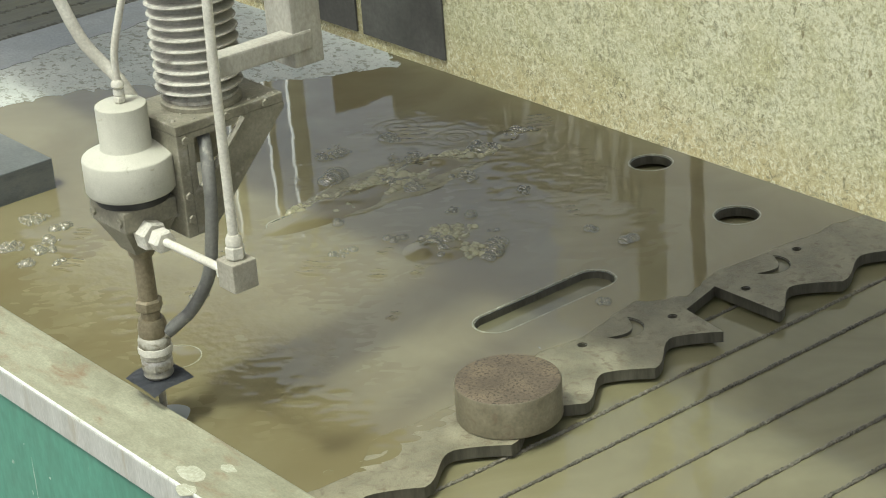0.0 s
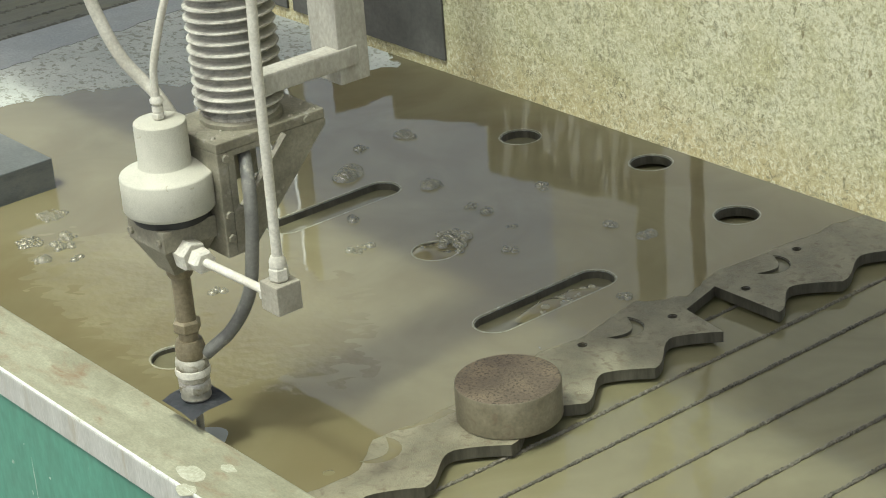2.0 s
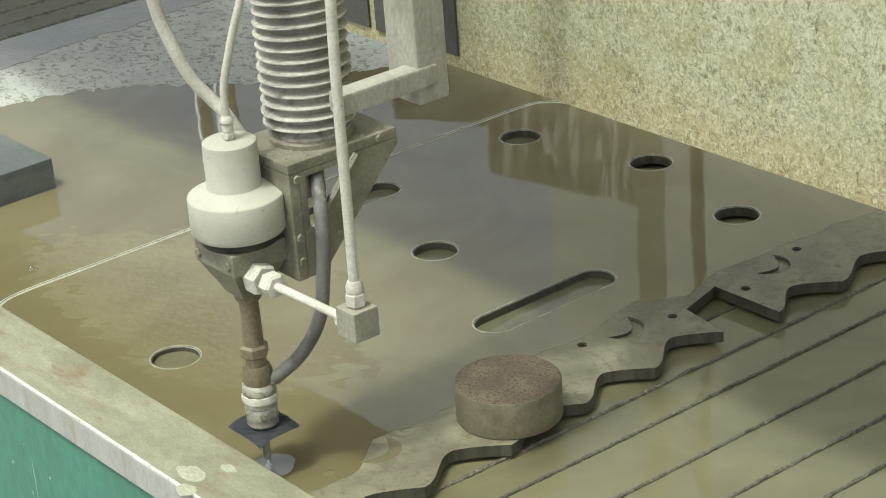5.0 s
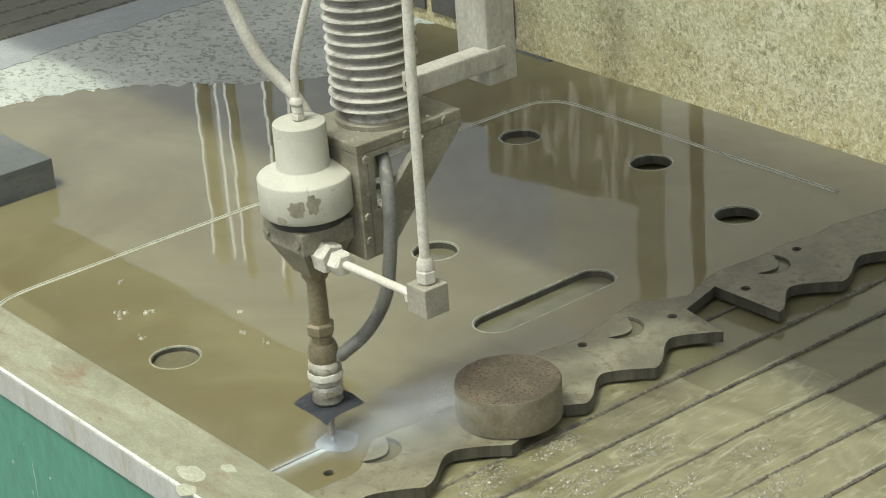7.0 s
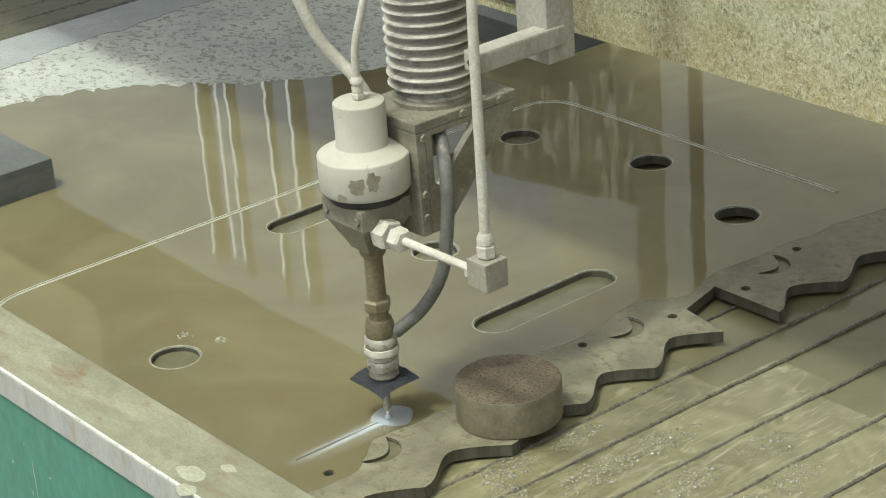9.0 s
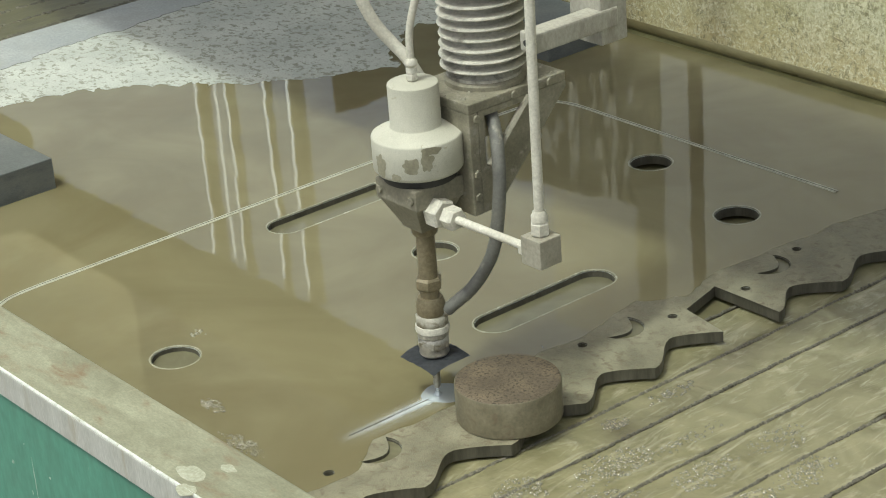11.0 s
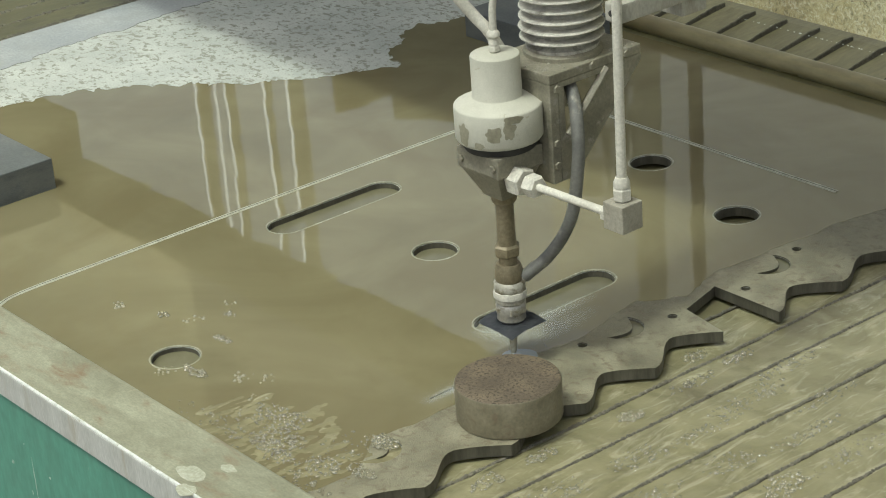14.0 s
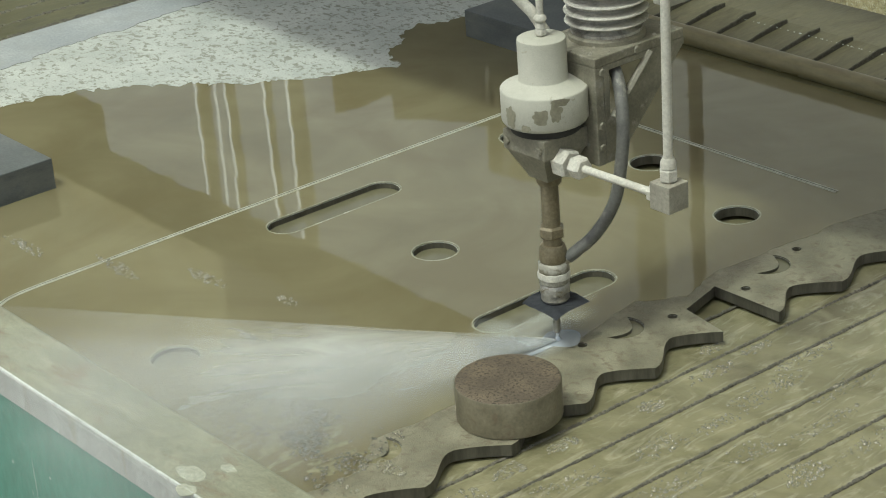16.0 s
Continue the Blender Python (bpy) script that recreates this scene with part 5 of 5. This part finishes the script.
for i, (x, y, a, b, turn, end) in enumerate(((-0.10, -0.17, 0.10, 0.055, -55, 0.9), (0.0, -0.12, 0.07, 0.03, -50, 1.0), (0.04, -0.07, 0.06, 0.02, -55, 1.1), (-0.52, -0.36, 0.07, 0.03, -50, 1.0), (-0.42, -0.44, 0.08, 0.035, -60, 1.2),
                                                 (-0.17, -0.36, 0.06, 0.025, -50, 1.0), (0.14, -0.20, 0.05, 0.018, -60, 0.9), (-0.06, -0.06, 0.05, 0.02, -65, 1.3), (-0.44, 0.30, 0.12, 0.06, -40, 1.0), (-0.30, 0.50, 0.10, 0.05, -35, 1.2),
                                                 (0.05, 0.26, 0.08, 0.02, -20, 1.0), (-0.25, -0.25, 0.08, 0.04, -55, 0.8))):
    RIPPLES.append((wavelets(x, y, a * 0.5, b * 0.7, turn, i), x, y, turn, 0, end))
for i, (x, y, r, waves, start, end) in enumerate(((-0.485, 0.305, 0.085, 4, 0, 1.45), (-0.36, 0.345, 0.10, 5, 0, 1.5))):
    RIPPLES.append((ring_ripple(x, y, r, waves, i), x, y, 0, start, end))


# stirred water: choppy sheets between the slats and along the front once the jet cuts through
def churn(x0, x1, y0, y1, z, seed, mat, rise, pitch, oval, label):
    bm = bmesh.new()
    cx, cy, hx, hy = 0.5 * (x0 + x1), 0.5 * (y0 + y1), 0.5 * (x1 - x0), 0.5 * (y1 - y0)
    nx, ny = int(2 * hx / 0.0042), int(2 * hy / 0.0042)
    rows = []
    for i in range(nx + 1):
        row = []
        for j in range(ny + 1):
            u, v = 2 * i / nx - 1, 2 * j / ny - 1
            px, py = u * hx, v * hy
            if oval:
                fade = 1 - (u * u + v * v) * (1.1 + 0.8 * noise.noise(Vector((u * 2.2, v * 2.2, seed))))
            else:
                fade = min(1.0, (1 - abs(v)) * 3 * (1 + 1.3 * noise.noise(Vector((px * 30, py * 12, seed)))))
            h = noise.noise(Vector((px * pitch * 1.5, py * pitch * 0.45, seed))) + 0.6 * noise.noise(Vector((px * pitch * 3.0, py * pitch * 1.7, seed + 3)))
            row.append(bm.verts.new((cx + px, cy + py, min(fade, 0.6) * (0.0016 + rise * h) if fade > 0 else -0.003)))
        rows.append(row)
    for a, b in zip(rows, rows[1:]):
        for j in range(ny):
            bm.faces.new((a[j], b[j], b[j + 1], a[j + 1]))
    ob = part("churned_water", bm, mat, None, "", True)
    ob.matrix_basis = pose(0, 0, z)
    return tagged(ob, label, "water", "churned water"), 0.0, 0.0, z


CHURNED = []
lanes = [0.475] + SLAT_X
for i, (a, b) in enumerate(zip(lanes, lanes[1:])):
    for y0, y1, start in ((-0.64, 0.02 + 0.03 * i + 0.06 * math.sin(4.1 * i), 5.9 + 0.1 * i), (-0.06, 0.60, 10.2 + 0.1 * i)):
        CHURNED.append((*churn(a + 0.004, b + 0.012, y0, y1, -0.0219, 300 + 7 * i + y1, M_CHURN, 0.0024, 22, False, "silty water churning between the corroded slats"), start, 17))
CHURNED.append((*churn(-0.36, -0.20, -0.08, 0.30, 0.0030, 401, M_CHURN_FILM, 0.0050, 42, True, "tan water boiling up through a slot"), -1, 0.75))
CHURNED.append((*churn(0.12, 0.36, -0.62, -0.47, 0.0014, 402, M_CHURN_FILM, 0.0026, 60, True, "frothy water pushed up along the rim"), 11.4, 17))
CHURNED.append((*churn(0.14, 0.50, -0.65, -0.42, 0.0014, 403, M_CHURN_FILM, 0.0030, 48, True, "frothy water washing over the plate"), 13.4, 17))


# milky veils that spread near the slot as the cut comes close
VEILS = []
for i, (x, y, rx, ry, start) in enumerate(((0.350, -0.075, 0.040, 0.130, 10.6), (0.318, -0.045, 0.022, 0.135, 11.0), (0.300, -0.125, 0.060, 0.045, 13.0))):
    bm = bmesh.new()
    lathe([(1.0, 0.0), (0.7, 0.0002), (0.35, 0.0003), (0, 0.0003)], 40, (0, 0), bm)
    bmesh.ops.transform(bm, matrix=Matrix.Diagonal((rx, ry, 1, 1)), verts=bm.verts)
    veil = part("milky_veil", bm, M_MILK, None, "", True)
    veil.matrix_basis = pose(x, y, -0.060)
    VEILS.append((tagged(veil, "thin milky veil of fine silt on the water", "water", "milky veils"), x, y, start))


# low mist that hangs over the plate just after the jet breaks through
M_PUFF = plain("thin_mist", (0.86, 0.89, 0.90), 0.9)
soft_edge(M_PUFF, 0.17)
puff = thing("mist_puff", (0.43, -0.43, 0.0), "thin white mist hanging over the fresh cut", "mist")
for k, (x, y, z, rx, ry) in enumerate(((0.0, 0.0, 0.018, 0.12, 0.15), (-0.03, -0.05, 0.034, 0.10, 0.11), (0.02, 0.04, 0.046, 0.09, 0.12), (-0.05, -0.09, 0.010, 0.08, 0.07))):
    bm = bmesh.new()
    lathe([(1.0, 0.0), (0.7, 0.006), (0.35, 0.009), (0, 0.010)], 36, (0, 0), bm, 0.03)
    bmesh.ops.transform(bm, matrix=pose(x, y, z) @ Matrix.Diagonal((rx, ry, 1, 1)), verts=bm.verts)
    part("mist_sheet", bm, M_PUFF, puff, "", True)


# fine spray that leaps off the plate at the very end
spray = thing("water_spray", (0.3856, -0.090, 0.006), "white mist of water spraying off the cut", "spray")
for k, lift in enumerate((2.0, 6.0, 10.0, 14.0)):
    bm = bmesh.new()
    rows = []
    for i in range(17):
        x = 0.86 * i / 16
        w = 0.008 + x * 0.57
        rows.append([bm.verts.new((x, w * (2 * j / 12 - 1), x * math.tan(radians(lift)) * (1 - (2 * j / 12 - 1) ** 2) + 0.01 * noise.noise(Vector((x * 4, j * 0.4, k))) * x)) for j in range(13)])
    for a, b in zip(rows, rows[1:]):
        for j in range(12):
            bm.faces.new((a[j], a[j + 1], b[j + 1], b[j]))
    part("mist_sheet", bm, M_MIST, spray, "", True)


# ---- small pieces belong to the part that they sit on ----
def nest(owner, host_name, *names):
    """Hang parts of a thing under another of its parts (all are built in the thing's own space)."""
    host = next(c for c in owner.children if c.name.split(".")[0] == host_name)
    for c in list(owner.children):
        if c is not host and c.name.split(".")[0] in names:
            c.parent = host


nest(head, "valve_actuator", "wet_patch", "air_fitting")
nest(head, "valve_block", "gland", "valve_neck")
nest(head, "front_plate", "bolt")
nest(head, "top_plate", "grit")
nest(head, "clamp_arm", "clamp_bolt")
nest(head, "elbow_block", "elbow_nut", "riser_nut")
nest(head, "nozzle_body", "tape_band", "lock_nut")
nest(head, "feed_hose", "hose_ferrule")
nest(head, "bellows", "bellows_base")
nest(gantry, "splash_guard", "scrape", "dark_panel", "guard_stay")
nest(tank, "front_wall", "paint_chip")
nest(tank, "rim", "rim_face", "worn_edge", "lime_patch")


# ---- what moves ----
def motions():
    ox, oy = 0.3856, -0.0421
    across_rows = [(0.0, -0.2306), (0.5, -0.2047), (1.0, -0.1878), (1.5, -0.1611), (2.0, -0.1351), (2.5, -0.1176), (3.0, -0.0912), (3.5, -0.0645), (4.0, -0.0449)]
    along_rows = [(6.5, -0.4797), (7.0, -0.4625), (7.5, -0.4357), (8.0, -0.4089), (8.5, -0.3927), (9.0, -0.3657), (11.5, -0.2523), (12.0, -0.2262), (12.5, -0.1993), (13.0, -0.1821),
                  (13.5, -0.1561), (14.0, -0.1298), (14.5, -0.1128), (15.0, -0.0868), (15.5, -0.0605), (16.0, -0.0440)]
    turn_rows = [(4.5, -0.0240, -0.5785), (5.0, -0.0085, -0.5600), (5.5, -0.0010, -0.5330), (6.0, 0.0, -0.5030)]
    path = [(t, dx, -0.5825, 0.005) for t, dx in across_rows] + [(t, dx, dy, 0.003) for t, dx, dy in turn_rows] + [(t, 0.0, dy + 0.0045, 0.0) for t, dy in along_rows]
    walk(head, [(t, pose(ox + dx, oy + dy, dz)) for t, dx, dy, dz in path])
    walk(trail, [(0, pose(0.3856, -0.612, 0.0028)), (5.2, pose(0.3856, -0.612, 0.0028)), (5.6, pose(0.3856, -0.575, 0.0028))] + [(t, pose(ox, oy + dy, 0.0028)) for t, dx, dy, dz in path if t > 5.7])
    hidden = -0.045
    for ob, x, y, z, spans, drift in FROTH:
        a, b = spans[0]
        low = z + hidden
        rows = [(0, pose(x, y, z))] if a <= 0 else [(0, pose(x, y, low)), (a - 0.3, pose(x, y, low)), (a, pose(x, y, z))]
        end = min(b, 16)
        rows.append((end, pose(x + drift[0] * (end - a), y + drift[1] * (end - a), z)))
        if b < 15.6:
            rows += [(b + 0.3, pose(x + drift[0] * (b - a), y + drift[1] * (b - a), low)), (16, pose(x + drift[0] * (b - a), y + drift[1] * (b - a), low))]
        walk(ob, rows)
    for ob, x, y, turn, start, end in RIPPLES:
        up, low = pose(x, y, 0.0026, 0, 0, turn), pose(x, y, -0.060, 0, 0, turn)
        rows = [(0, up)] if start <= 0 else [(0, low), (start, low), (start + 0.4, up)]
        walk(ob, rows + [(end, up), (end + 0.5, low), (16, low)])
    for k, (ob, x, y, z, start, end) in enumerate(CHURNED):
        low, rows = z - 0.040, []
        if start > 0:
            rows = [(0, pose(x, y, low)), (start, pose(x, y, low))]
        t = max(start, 0) + (0.5 if start > 0 else 0)
        while t < min(end, 16):
            rows.append((t, pose(x + 0.0015 * math.sin(2.1 * t + k), y + 0.010 * math.sin(1.7 * t + 2.3 * k), z + 0.0006 * math.sin(2.9 * t + k))))
            t += 0.4
        if end < 16:
            rows += [(end + 0.3, pose(x, y, low))]
        walk(ob, rows + [(16, pose(x, y, low if end < 16 else z))])
    walk(puff, [(0, pose(0.43, -0.43, -0.12)), (5.4, pose(0.43, -0.45, -0.12)), (5.9, pose(0.43, -0.45, 0.004)), (6.6, pose(0.435, -0.42, 0.0)), (7.2, pose(0.44, -0.39, -0.014)), (7.9, pose(0.44, -0.37, -0.12)), (16, pose(0.44, -0.37, -0.12))])
    for ob in RISING:
        up = 0.0 if ob is RISING[0] else 0.0028
        walk(ob, [(0, pose(0, 0, 0)), (4.4, pose(0, 0, 0)), (6.4, pose(0, 0, 0.8 * up)), (16, pose(0, 0, up))])
    walk(old_kerf, [(0, pose(0, 0, -0.006)), (1.7, pose(0, 0, -0.006)), (3.0, pose(0, 0, -0.0012)), (5.5, pose(0, 0, 0)), (16, pose(0, 0, 0))])
    for ob, inward, start in WET_PATCHES:
        rows = [(0, inward), (start, inward), (start + 0.2, Vector((0, 0, 0))), (16, Vector((0, 0, 0)))]
        walk(ob, [(t, pose(*p)) for t, p in rows])
    walk(bath, [(0, pose(0, 0, 0)), (5.8, pose(0, 0, 0)), (6.6, pose(0, 0, -0.0012)), (16, pose(0, 0, -0.0012))])
    for k, (ob, x, y, start) in enumerate(VEILS):
        up = 0.0042 + 0.0004 * k
        walk(ob, [(0, pose(x, y, -0.060)), (start, pose(x, y, -0.060)), (start + 0.8, pose(x, y, up)), (16, pose(x, y, up))])
    for ob, x, y, spans in SWELLS:
        b = spans[0][1]
        walk(ob, [(0, pose(x, y, 0.002)), (b * 0.5, pose(x, y, 0.000)), (b, pose(x, y, -0.010)), (b + 0.6, pose(x, y, -0.055)), (16, pose(x, y, -0.055))])
    walk(SLOT_SWELL, [(0, pose(0.285, 0.02, -0.030)), (1.0, pose(0.285, 0.0, -0.030)), (1.3, pose(0.282, -0.02, -0.006)), (2.2, pose(0.282, 0.02, -0.006)), (3.5, pose(0.284, 0.03, -0.008)), (4.3, pose(0.285, 0.01, -0.010)),
                      (5.2, pose(0.285, 0.0, -0.030)), (16, pose(0.285, 0.0, -0.030))])
    down, aim = 86, 251
    walk(spray, [(0, pose(ox, oy - 0.075, 0.004, 0, down, aim)), (15.5, pose(ox, oy - 0.0605, 0.004, 0, down, aim)), (15.6, pose(ox, oy - 0.058, 0.006, 0, 4, aim)), (15.7, pose(ox, oy - 0.054, 0.006, 0, -3, aim - 2)),
                 (15.8, pose(ox, oy - 0.050, 0.006, 0, -8, aim - 8)), (15.9, pose(ox, oy - 0.047, 0.006, 0, -3, aim - 2)), (16, pose(ox, oy - 0.044, 0.006, 0, 0, aim))])
    walk(gantry, [(t, pose(0, GUARD_Y + dy + 0.5825, 0)) for t, dx, dy, dz in path])


motions()
